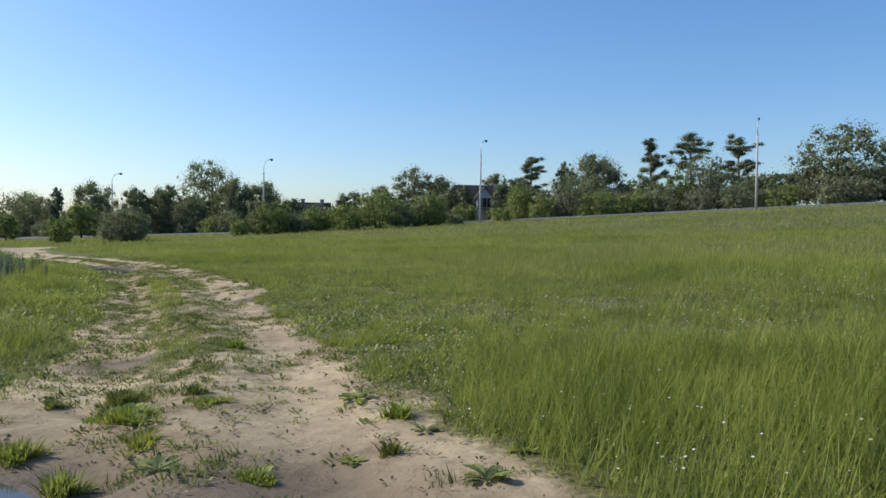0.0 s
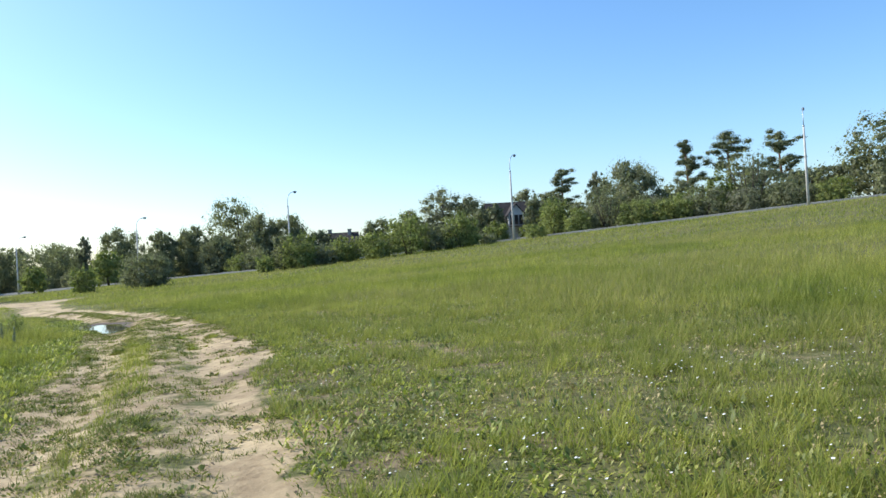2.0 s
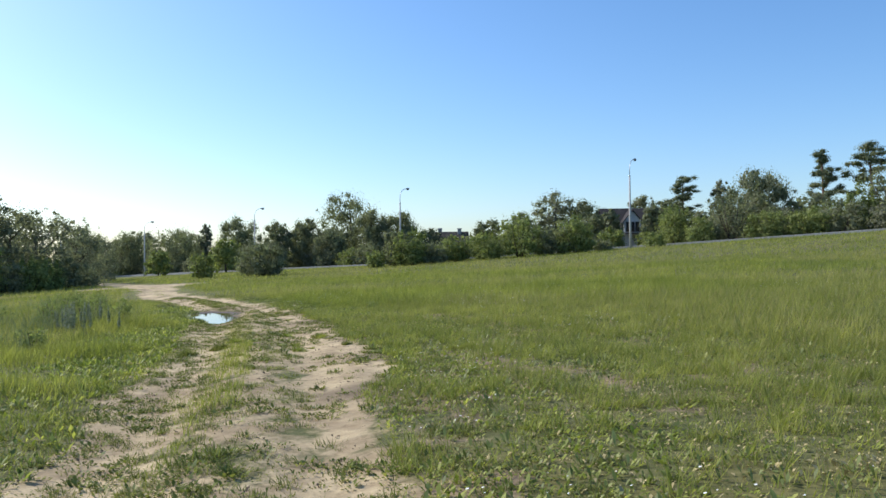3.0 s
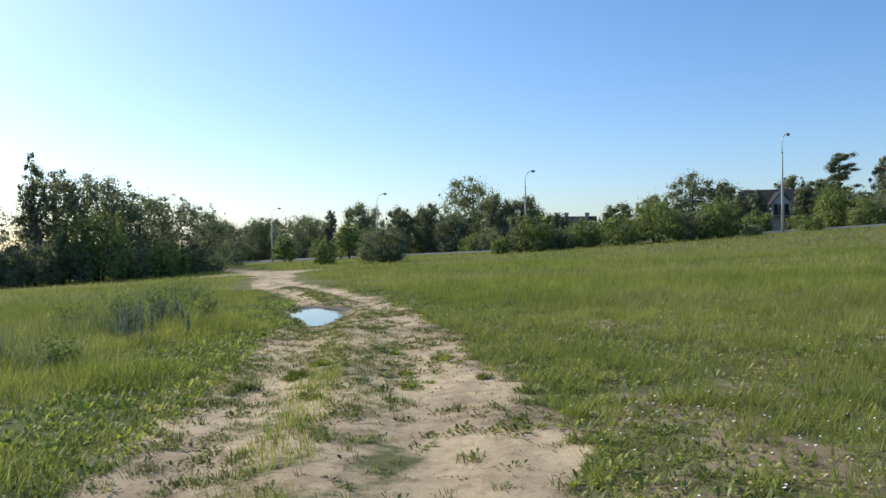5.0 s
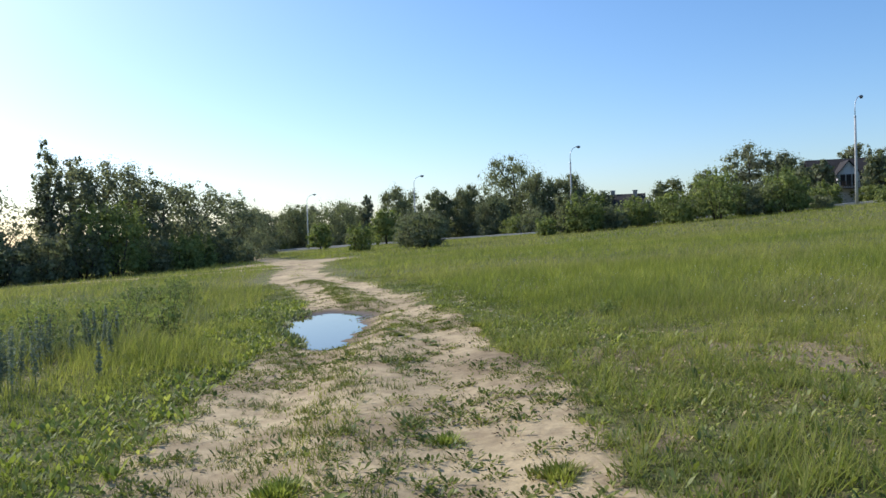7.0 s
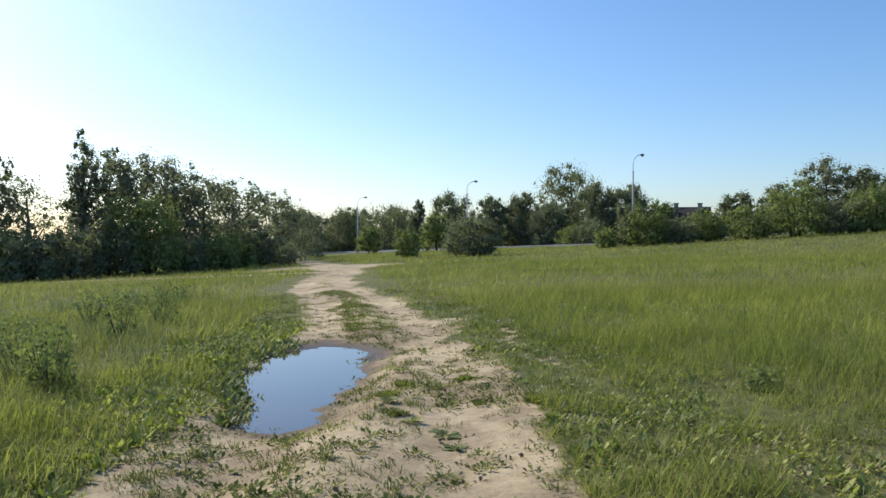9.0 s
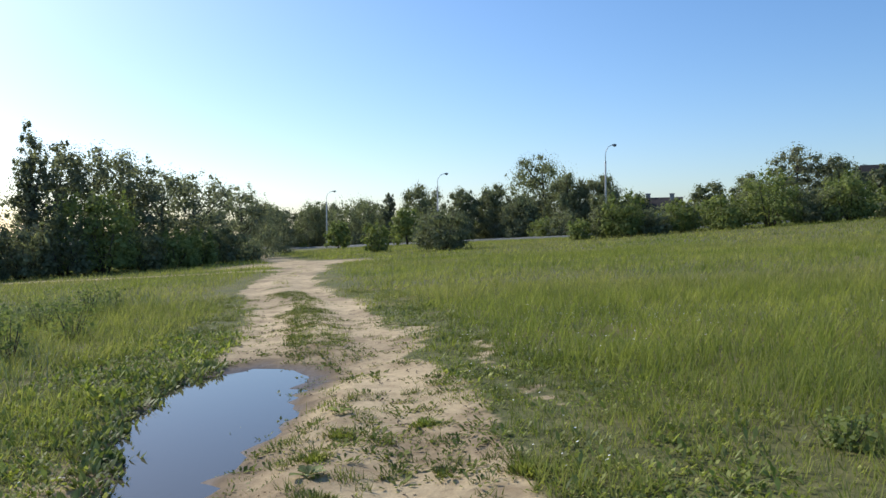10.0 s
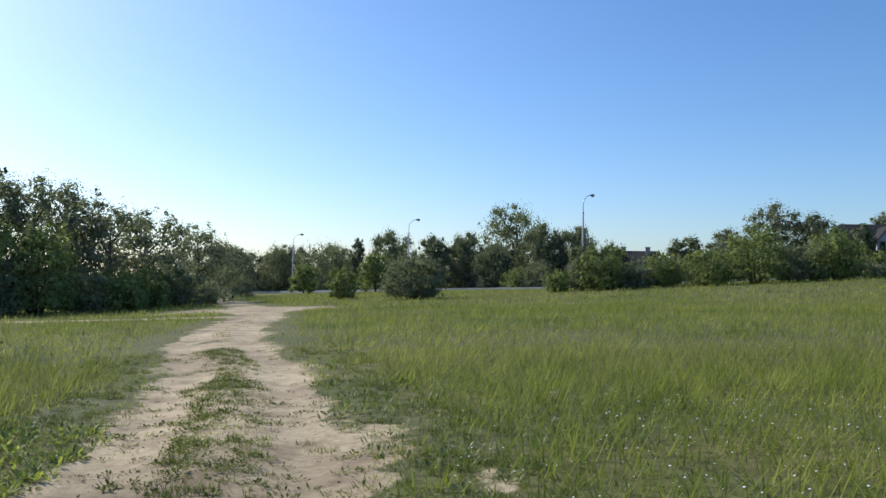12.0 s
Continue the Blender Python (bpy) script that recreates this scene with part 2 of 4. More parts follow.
def sandiness(x, y):
    side, along = track_offset(x, y)
    wob = (fbm(x, y, 0.5) - 0.5) * 1.1 + (fbm(x + 50, y, 2.2, 3) - 0.5) * 0.7
    a = np.abs(side + wob * 0.6)
    broad = 1 - 0.3 * smooth(38, 47, along)
    swell = np.where(side > 0, smooth(28, 31, along) * smooth(40, 37, along), 0.0)
    rut = np.exp(-((a - 1.03 * broad - 0.17 * swell) / ((0.43 + 0.14 * smooth(33, 38, along) + 0.12 * swell) * broad)) ** 4)
    rut = rut * (1 + 0.3 * swell)
    wide = np.where(along < 22, smooth(22, 10, along), 0.0)
    right = np.exp(-((side + wob * 0.5 - 1.05) / 0.62) ** 4) * wide
    start = smooth(2.2, 1.4, a) * smooth(22.0, 18.8, along) * (0.62 + 0.6 * fbm(x, y + 44, 0.8, 3))
    middle = smooth(0.55, 0.2, a) * (fbm(x, y + 80, 1.6, 3) * 1.6 - 0.4)
    s = np.maximum.reduce([rut, right, start, middle * smooth(1.8, 1.0, a)])
    s = s * (0.5 + 0.25 * smooth(39, 42, along) + 0.85 * fbm(x + 20, y, 0.9, 3))
    # weeds close over the outer side of the rut for a stretch
    s = s * (1 - 0.85 * smooth(0.9, 1.25, side + wob * 0.4) * smooth(22, 24, along) * smooth(30.5, 28.5, along))
    # a second sandy way leaves the track along the foot of the copse
    branch = np.interp(x, [-75.0, -60.0, -46.0, -37.0, -32.0, -29.0], [44.0, 48.0, 52.0, 54.5, 57.5, 56.0])
    s = np.maximum(s, smooth(1.5, 0.7, np.abs(y - branch + wob)) * smooth(-28, -31, x) * smooth(-80, -70, x))
    # open sandy mouth where the track meets the road
    s = np.maximum(s, smooth(5.5, 3.0, np.hypot((x + 38) * 0.8, (y - 67) * 0.6) + wob) * (0.25 + 0.95 * fbm(x, y + 6, 0.5, 3)))
    for p in puddle_field(x, y):
        s = np.maximum(s, smooth(1.32, 1.1, p))
    return np.clip(s, 0, 1), side, along


def verge_wear(x, y, side, along):
    """Worn patches on the short verge to the right of the track."""
    p = smooth(0.5, 0.62, 0.65 * fbm(x - 31, y, 0.5, 3) + 0.35 * fbm(x, y + 13, 2.4, 2))
    return p * smooth(0.9, 1.6, side) * smooth(8.5, 5.0, side) * smooth(20, 21.8, along) * smooth(42, 38, along)


def worn_line(x, y, side, along):
    """A faint wheel mark in the grass beside the track."""
    return np.exp(-((side - 1.95 + 0.5 * (fbm(x, y, 0.8, 3) - 0.5)) / 0.14) ** 2) * smooth(41, 44, along) * smooth(51, 47, along) * smooth(0.35, 0.6, fbm(x + 4, y, 1.5, 2))


def soil(x, y):
    """Where sandy soil shows under whatever grows on it."""
    s, side, along = sandiness(x, y)
    a = np.abs(side) + (fbm(x, y + 9, 0.6) - 0.5) * 1.6
    under = smooth(2.0 - 0.5 * smooth(38, 47, along), 1.2, a) * (0.12 + 0.75 * fbm(x + 60, y, 1.4, 4) + 0.28 * smooth(30, 36, along) * smooth(50, 45, along))
    return np.clip(np.maximum.reduce([s, under, verge_wear(x, y, side, along) * 0.58, worn_line(x, y, side, along) * 0.8]), 0, 1)


def terrain(x, y):
    x, y = np.asarray(x, float), np.asarray(y, float)
    z = slope(x, y)
    side, along = track_offset(x, y)
    a = np.abs(side)
    near = smooth(90, 30, np.hypot(x + 6, y - 20))
    z = z - 0.055 * np.exp(-((a - 0.78) / 0.32) ** 2) * near + 0.03 * np.exp(-(a / 0.3) ** 2) * near
    z = z + near * smooth(1.2, 3.0, a) * 0.10 * (fbm(x, y, 0.22, 3) - 0.35)
    z = z + near * 0.022 * (fbm(x, y, 1.3, 4) - 0.5)
    for (cx, cy, *_), p in zip(PUDDLES, puddle_field(x, y)):
        level = float(slope(np.array(cx), np.array(cy))) - 0.10
        w = smooth(2.0, 1.15, p)
        z = z * (1 - w) + (level + 0.025 - 0.075 * smooth(1.12, 0.8, p)) * w
    return z


def mesh_object(name, co, faces_flat, sizes, mat, attributes=()):
    me = bpy.data.meshes.new(name)
    me.vertices.add(len(co))
    me.vertices.foreach_set("co", np.ascontiguousarray(co, dtype=np.float32).ravel())
    me.loops.add(len(faces_flat))
    me.loops.foreach_set("vertex_index", np.ascontiguousarray(faces_flat, dtype=np.int32))
    me.polygons.add(len(sizes))
    me.polygons.foreach_set("loop_start", np.concatenate([[0], np.cumsum(sizes)[:-1]]).astype(np.int32))
    for key, values in attributes:
        at = me.attributes.new(key, "FLOAT", "POINT")
        at.data.foreach_set("value", np.ascontiguousarray(values, dtype=np.float32))
    me.materials.append(mat)
    me.update(calc_edges=True)
    me.validate()
    return new(name, me)


def part(name, bm, mat, parent=None, label="", shade=False):
    me = bpy.data.meshes.new(name)
    bm.to_mesh(me)
    bm.free()
    me.materials.append(mat)
    if shade:
        me.polygons.foreach_set("use_smooth", [True] * len(me.polygons))
    ob = new(name, me)
    if parent is not None:
        ob.parent = parent
    return tagged(ob, label)


def thing(name, place, label, category, group="", turn=0.0):
    ob = new(name)
    ob.matrix_basis = pose(*place, 0, 0, turn)
    return tagged(ob, label, category, group)


def box(bm, x0, x1, y0, y1, z0, z1, bevel=0.0):
    m = Matrix.Translation(((x0 + x1) / 2, (y0 + y1) / 2, (z0 + z1) / 2)) @ Matrix.Diagonal((x1 - x0, y1 - y0, z1 - z0, 1))
    made = bmesh.ops.create_cube(bm, size=1, matrix=m)
    if bevel:
        edges = {e for v in made["verts"] for e in v.link_edges}
        bmesh.ops.bevel(bm, geom=list(edges), offset=bevel, segments=1, affect="EDGES")


def tube(bm, points, radii, sides=8):
    rings = []
    for k, p in enumerate(points):
        a, b = points[max(k - 1, 0)], points[min(k + 1, len(points) - 1)]
        q = (Vector(b) - Vector(a)).to_track_quat("Z", "X")
        rings.append([bm.verts.new(Vector(p) + q @ Vector((math.cos(2 * math.pi * s / sides) * radii[k], math.sin(2 * math.pi * s / sides) * radii[k], 0))) for s in range(sides)])
    for a, b in zip(rings, rings[1:]):
        for s in range(sides):
            bm.faces.new((a[s], a[(s + 1) % sides], b[(s + 1) % sides], b[s]))
    bm.faces.new(rings[-1])
    bm.faces.new(rings[0][::-1])


# ---------------------------------------------------------------- ground, road, water
def axis(*pieces):
    return np.unique(np.round(np.concatenate([np.arange(a, b, s) for a, b, s in pieces]), 3))


gx = axis((-2500, -300, 200), (-300, -70, 8), (-70, -26, 0.8), (-26, 5, 0.22), (5, 30, 0.8), (30, 110, 4), (110, 300, 20), (300, 2600, 200))
gy = axis((-1500, -100, 200), (-100, -10, 6), (-10, 1.5, 0.6), (1.5, 44, 0.22), (44, 75, 0.6), (75, 170, 2), (170, 400, 15), (400, 3000, 200))
X, Y = np.meshgrid(gx, gy)
Z = terrain(X, Y)
sand = soil(X, Y)
wet = np.zeros_like(X)
for p in puddle_field(X, Y):
    wet = np.maximum(wet, smooth(1.45, 1.0, p))
wet = np.maximum(wet, np.clip(1.35 * smooth(3.3, 0.9, np.hypot(X + 2.0, (Y - 3.3))) * fbm(X, Y, 0.8), 0, 0.9))
for sx, sy, sr in ((-3.25, 7.8, 0.75), (-3.3, 14.5, 1.0), (-1.75, 13.6, 0.9), (-6.5, 19.0, 0.6)):     # damp hollows
    wet = np.maximum(wet, 0.7 * smooth(1.0, 0.3, np.hypot(X - sx, Y - sy) / sr + 0.8 * (fbm(X, Y, 1.6, 3) - 0.5)))
wet = np.maximum(wet, 0.6 * verge_wear(X, Y, *track_offset(X, Y)))
nx, ny = len(gx), len(gy)
idx = np.arange(nx * ny).reshape(ny, nx)
quads = np.stack([idx[:-1, :-1], idx[:-1, 1:], idx[1:, 1:], idx[1:, :-1]], -1).reshape(-1, 4)
ground = mesh_object("ground", np.stack([X, Y, Z], -1).reshape(-1, 3), quads.ravel(), np.full(len(quads), 4), GROUND,
                     [("sand", sand.ravel()), ("wet", wet.ravel())])
ground.data.polygons.foreach_set("use_smooth", [True] * len(ground.data.polygons))
tagged(ground, "grassy meadow ground with a sandy two-rut dirt track", "ground", kind="structure")

for (cx, cy, a, b, turn), name in zip(PUDDLES, ("puddle", "puddle")):
    level = float(slope(np.array(cx), np.array(cy))) - 0.10
    bm = bmesh.new()
    c, s = math.cos(radians(turn)), math.sin(radians(turn))
    ring = []
    for k in range(48):
        w = 2 * math.pi * k / 48
        u, v = a * 1.28 * math.cos(w), b * 1.4 * math.sin(w)
        ring.append(bm.verts.new((cx + u * c - v * s, cy + u * s + v * c, level)))
    bm.faces.new(ring)
    tagged(part(name, bm, WATER), "still rain puddle lying in the sandy rut, mirroring the sky", "puddle", kind="structure")


def strip(name, mat, near, far, lift, label, category):
    xs = np.concatenate([np.arange(-420, -160, 12), np.arange(-160, 130, 3), np.arange(130, 400, 20)]).astype(float)
    bm = bmesh.new()
    rows = []
    for x in xs:
        y = float(np.interp(x, ROAD_X, ROAD_Y))
        n = Vector((0.42, 0.907))
        za = float(terrain(np.array(x + n.x * near), np.array(y + n.y * near))) + lift
        rows.append([bm.verts.new((x + n.x * o, y + n.y * o, z)) for o, z in ((near, za - 0.8), (near, za), (far, za + 0.02), (far, za - 0.8))])
    for a, b in zip(rows, rows[1:]):
        for k in range(3):
            bm.faces.new((a[k], b[k], b[k + 1], a[k + 1]))
    bmesh.ops.recalc_face_normals(bm, faces=bm.faces)
    return tagged(part(name, bm, mat), label, category, kind="structure")


strip("road", ASPHALT, 3.0, 10.5, 0.18, "grey asphalt road on a low bank behind the meadow", "road")
strip("kerb", KERB, 2.7, 2.996, 0.30, "pale concrete kerb along the near edge of the road", "kerb")
strip("far_kerb", KERB, 10.504, 10.8, 0.30, "pale concrete kerb along the far edge of the road", "kerb")


# ---------------------------------------------------------------- street lamps
def street_lamp(x, y, height, group):
    z = float(terrain(np.array(x), np.array(y)))
    lamp = thing("street_lamp", (x, y, z - 0.15), "tall concrete street lamp with a curved arm beside the road", "street lamp", group)
    bm = bmesh.new()
    tube(bm, [(0, 0, 0), (0, 0, height * 0.4), (0, 0, height * 0.80)], [0.16, 0.13, 0.095], 12)
    part("pole", bm, CONCRETE, lamp, "pale concrete pole", True)
    bm = bmesh.new()
    tube(bm, [(0, 0, height * 0.80), (0, 0, height * 0.806), (0, 0, height * 0.815)], [0.115, 0.115, 0.09], 12)
    part("collar", bm, STEEL, lamp, "steel collar", True)
    n = Vector((0.42, 0.907, 0))
    pts = [(0, 0, height * 0.80), (0, 0, height * 0.88)]
    for k in range(1, 9):
        w = k / 8 * math.pi * 0.46
        out, up = 1.7 * (1 - math.cos(w)), height * 0.12 * math.sin(w)
        pts.append((n.x * out, n.y * out, height * 0.88 + up))
    bm = bmesh.new()
    tube(bm, pts, [0.05] * 2 + [0.042] * 8, 8)
    part("arm", bm, STEEL, lamp, "thin curved steel arm", True)
    head = Vector(pts[-1])
    bm = bmesh.new()
    tube(bm, [head - n * 0.1, head + n * 0.08, head + n * 0.4 + Vector((0, 0, 0.03)), head + n * 0.68 + Vector((0, 0, 0.04)), head + n * 0.76 + Vector((0, 0, 0.04))],
         [0.06, 0.11, 0.16, 0.13, 0.04], 10)
    case = part("lamp_head", bm, LAMP_CASE, lamp, "grey lamp housing", True)
    bm = bmesh.new()
    low = head + n * 0.42 + Vector((0, 0, -0.13))
    bmesh.ops.create_uvsphere(bm, u_segments=10, v_segments=6, radius=1, matrix=Matrix.Translation(low) @ Matrix.Diagonal((0.16, 0.16, 0.07, 1)))
    part("lens", bm, GLASS, case, "glass lens", True)
    return lamp


for (lx, ly), lh in zip(LAMPS, (11.3, 11.7, 11.5, 11.2, 11.2)):
    street_lamp(float(lx), float(ly), lh, "street lamps along the road")
street_lamp(-120.0, 168.0, 11.3, "street lamps along the road")


# ---------------------------------------------------------------- trees
def leaf_mesh(name, lobes, count, size, mat, parent, seed, droop=0.0, label="", fill=0.45, core=0.0):
    """A crown: many single leaves and sprigs gathered in uneven lobes (centre, radii)."""
    r = np.random.default_rng(seed)
    lobes = np.asarray(lobes, float)
    weight = (lobes[:, 3] * lobes[:, 4] + lobes[:, 3] * lobes[:, 5]) ** 0.9
    pick = r.choice(len(lobes), count, p=weight / weight.sum())
    d = r.normal(size=(count, 3))
    d /= np.linalg.norm(d, axis=1)[:, None]
    # fewer leaves hang on the underside of a lobe
    d[:, 2] = np.where((d[:, 2] < -0.3) & (r.random(count) < 0.3), -d[:, 2], d[:, 2])
    rad = np.where(r.random(count) < fill, r.random(count) ** 0.5, 0.82 + 0.18 * r.random(count))
    # thick sprays of leaves close the inside of every lobe
    inner = np.arange(count) < count * core
    rad = np.where(inner, 0.2 + 0.45 * r.random(count), rad)
    lump = 1 + 0.16 * np.sin(d[:, 0] * 6 + pick) * np.sin(d[:, 1] * 7 + pick * 2) + 0.11 * np.sin(d[:, 2] * 11 + pick * 3) * np.sin(d[:, 0] * 9 + pick)
    c = lobes[pick, :3] + d * lobes[pick, 3:] * (rad * lump)[:, None]
    if droop:
        c[:, 2] -= droop * r.random(count) * np.hypot(d[:, 0], d[:, 1]) * lobes[pick, 5]
    n = d * 1.6 + r.normal(size=(count, 3)) * 0.4 + np.array([0, 0, 0.3])
    n /= np.linalg.norm(n, axis=1)[:, None]
    t = np.cross(n, r.normal(size=(count, 3)))
    t /= np.linalg.norm(t, axis=1)[:, None]
    if droop:
        t[:, 2] -= 1.2
        t /= np.linalg.norm(t, axis=1)[:, None]
    b = np.cross(n, t)
    s = size * np.where(inner, 1.8 + 0.9 * r.random(count), 0.5 + 0.8 * r.random(count) ** 1.5)[:, None]
    w = (0.42 if not droop else 0.34)
    bend = n * s * 0.18
    co = np.stack([c - t * s * 0.5, c + b * s * w - bend, c + t * s * 0.55, c - b * s * w - bend], 1).reshape(-1, 3)
    ob = mesh_object(name, co, np.arange(count * 4), np.full(count, 4), mat)
    ob.parent = parent
    return tagged(ob, label)


def limbs(bm, r, height, width, trunk_top, radius, count, start):
    tube(bm, [(0, 0, 0), (0.04 * width, 0, trunk_top * 0.35), (0, 0.03 * width, trunk_top * 0.7), (0.02 * width, 0, trunk_top)],
         [radius * 1.35, radius, radius * 0.7, radius * 0.3], 8)
    ends = []
    for k in range(count):
        a = 2 * math.pi * (k + 0.6 * r.random()) / count
        z0 = start + (trunk_top * 0.85 - start) * (k + 0.5) / count
        reach = width * (0.28 + 0.16 * r.random())
        z1 = min(z0 + height * (0.14 + 0.2 * r.random()), height * 0.92)
        mid = (math.cos(a) * reach * 0.5, math.sin(a) * reach * 0.5, z0 + (z1 - z0) * 0.4)
        end = (math.cos(a) * reach, math.sin(a) * reach, z1)
        tube(bm, [(0, 0, z0), mid, end], [radius * 0.5, radius * 0.33, radius * 0.1], 6)
        ends.append(end)
    return ends


SEED = [100]


def broad_tree(x, y, h, w, mat, label, group, leaf=0.3, density=1.0, bare=0.18, droop=0.0, fill=0.35, name="tree", shoots=14, taper=0.0, core=0.26):
    """A trunk with limbs under a crown of rounded billows; taper narrows the crown towards its top."""
    SEED[0] += 1
    r = np.random.default_rng(SEED[0])
    z = float(terrain(np.array(x), np.array(y)))
    tree = thing(name, (x, y, z - 0.1), label, "tree", group, float(r.random() * 360))
    bm = bmesh.new()
    ends = limbs(bm, r, h, w * (1 - 0.5 * taper), h * 0.82, 0.03 * h ** 0.9, 7, h * max(bare, 0.12))
    part("trunk", bm, BARK, tree, shade=True)
    w, h = w * 1.45, h * 1.07
    low = h * bare
    mid, half = (h * 0.97 + low) / 2, (h * 0.97 - low) / 2
    lobes = []

    def reach_at(u):
        """Half width of the crown at the height u between its foot and its top."""
        full = math.sqrt(max(0.05, 1 - (1.75 * (u - 0.43)) ** 2)) if u > 0.43 else 1 - 0.5 * (0.43 - u) ** 2
        return 0.5 * w * (full * (1 - taper) + taper * (1.02 - u) ** 0.9)

    for k in range(5):      # the inside of the crown
        u = 0.14 + 0.17 * k
        q = reach_at(u) * 0.74
        lobes.append((r.normal(0, 0.05) * w, r.normal(0, 0.05) * w, low + 2 * half * u, q, q, half * 0.3))
    for k in range(19):     # billows round the outside
        u = 0.04 + 0.9 * (k + 0.6 * r.random()) / 19
        a = k * 2.4 + 0.8 * r.random()
        q = (0.12 + 0.09 * r.random()) * w * (1 - 0.4 * taper * u)
        reach = max(0.0, reach_at(u) - q * 0.85) * (0.85 + 0.22 * r.random())
        lobes.append((math.cos(a) * reach, math.sin(a) * reach, low + 2 * half * u, q, q, q * (0.72 + 0.35 * r.random())))
    lobes.append((0.04 * w, 0, h * 0.94, w * 0.1 * (1 - 0.6 * taper), w * 0.1 * (1 - 0.6 * taper), h * 0.06))
    for ex, ey, ez in ends:
        q = (0.1 + 0.06 * r.random()) * (1 - 0.4 * taper)
        lobes.append((ex, ey, ez, w * q, w * q, w * q * 0.8))
    for k in range(shoots):     # single shoots that break the outline
        a, u = 2 * math.pi * r.random(), 0.3 + 0.68 * r.random()
        reach = reach_at(u) * (0.78 + 0.2 * r.random())
        q = 0.02 + 0.025 * r.random()
        lobes.append((math.cos(a) * reach, math.sin(a) * reach, low + 2 * half * u + h * 0.02, w * q, w * q, h * (0.03 + 0.05 * r.random())))
    count = int(density * min(5600, max(1500, 11 * w * h / leaf ** 1.45)))
    leaf_mesh("crown", lobes, count, leaf, mat, tree, SEED[0], droop=droop, fill=fill, core=core)
    return tree


def pine_tree(x, y, h, w, label, group):
    """A tall bare trunk with flat, layered plates of needles on spreading boughs."""
    SEED[0] += 1
    r = np.random.default_rng(SEED[0])
    z = float(terrain(np.array(x), np.array(y)))
    tree = thing("pine_tree", (x, y, z - 0.1), label, "pine tree", group, float(r.random() * 360))
    bm = bmesh.new()
    tube(bm, [(0, 0, 0), (0.12, 0.05, h * 0.4), (-0.1, 0.12, h * 0.75), (0.1, 0.05, h * 0.96)], [0.27, 0.21, 0.14, 0.05], 9)
    lobes = [(0.1, 0.05, h * 0.96, w * 0.15, w * 0.15, h * 0.035), (0, 0, h * 0.9, w * 0.2, w * 0.2, h * 0.04)]
    for k in range(12):
        u = (k + r.random()) / 12
        a, zz = k * 2.4 + 1.6 * r.random(), h * (0.36 + 0.54 * u)
        reach = w * (0.5 - 0.2 * u ** 2) * (0.45 + 0.6 * r.random())
        rise = h * (0.01 + 0.07 * r.random())
        end = (math.cos(a) * reach, math.sin(a) * reach, zz + rise)
        tube(bm, [(0, 0, zz - 0.25), (end[0] * 0.5, end[1] * 0.5, zz + rise * 0.3), end], [0.075, 0.055, 0.02], 6)
        for m in range(4):
            f = 1.05 - 0.24 * m + 0.12 * r.random()
            q = w * (0.11 + 0.08 * r.random())
            lobes.append((end[0] * f + r.normal(0, 0.06) * w, end[1] * f + r.normal(0, 0.06) * w, zz + rise * f + r.normal(0.1, 0.25), q, q, h * (0.026 + 0.03 * r.random())))
    part("trunk", bm, PINE_BARK, tree, shade=True)
    leaf_mesh("crown", lobes, 7500, 0.2, NEEDLE, tree, SEED[0], fill=0.5, core=0.2)
    return tree


def bush(x, y, h, w, mat, label, group, leaf=0.17, density=1.0, core=0.22):
    SEED[0] += 1
    r = np.random.default_rng(SEED[0])
    z = float(terrain(np.array(x), np.array(y)))
    shrub = thing("bush", (x, y, z - 0.03 * h), label, "bush", group, float(r.random() * 360))
    w, h = w * 1.4, h * 1.08
    bm = bmesh.new()
    lobes = []
    for k in range(9):
        a, reach = 2 * math.pi * (k + 0.7 * r.random()) / 9, w * (0.12 + 0.24 * r.random())
        top = h * (0.55 + 0.38 * r.random())
        end = (math.cos(a) * reach, math.sin(a) * reach, top)
        tube(bm, [(math.cos(a) * 0.03 * w, math.sin(a) * 0.03 * w, 0), (end[0] * 0.6, end[1] * 0.6, top * 0.5), end], [0.016 * h, 0.011 * h, 0.004 * h], 5)
        q = 0.15 + 0.09 * r.random()
        lobes.append((end[0], end[1], top * 0.9, w * q, w * q, h * q * 1.0))
        lobes.append((end[0] * 1.15, end[1] * 1.15, top * 0.45, w * q, w * q, h * 0.24))
        lobes.append((end[0] * 1.05, end[1] * 1.05, h * 0.16, w * q * 0.9, w * q * 0.9, h * 0.17))
    lobes.append((0, 0, h * 0.45, w * 0.34, w * 0.34, h * 0.42))
    lobes.append((0, 0, h * 0.9, w * 0.12, w * 0.12, h * 0.12))
    for k in range(18):     # upright shoots that break the outline
        a, reach = 2 * math.pi * r.random(), w * 0.42 * r.random() ** 0.5
        lobes.append((math.cos(a) * reach, math.sin(a) * reach, h * (1.02 - 0.45 * (reach / (w * 0.45)) ** 2), w * 0.045, w * 0.045, h * (0.1 + 0.17 * r.random())))
    part("stem", bm, BARK, shrub, shade=True)
    leaf_mesh("crown", lobes, int(density * min(4800, max(700, 34 * w * h / leaf))), leaf, mat, shrub, SEED[0], fill=0.3, core=core)
    return shrub


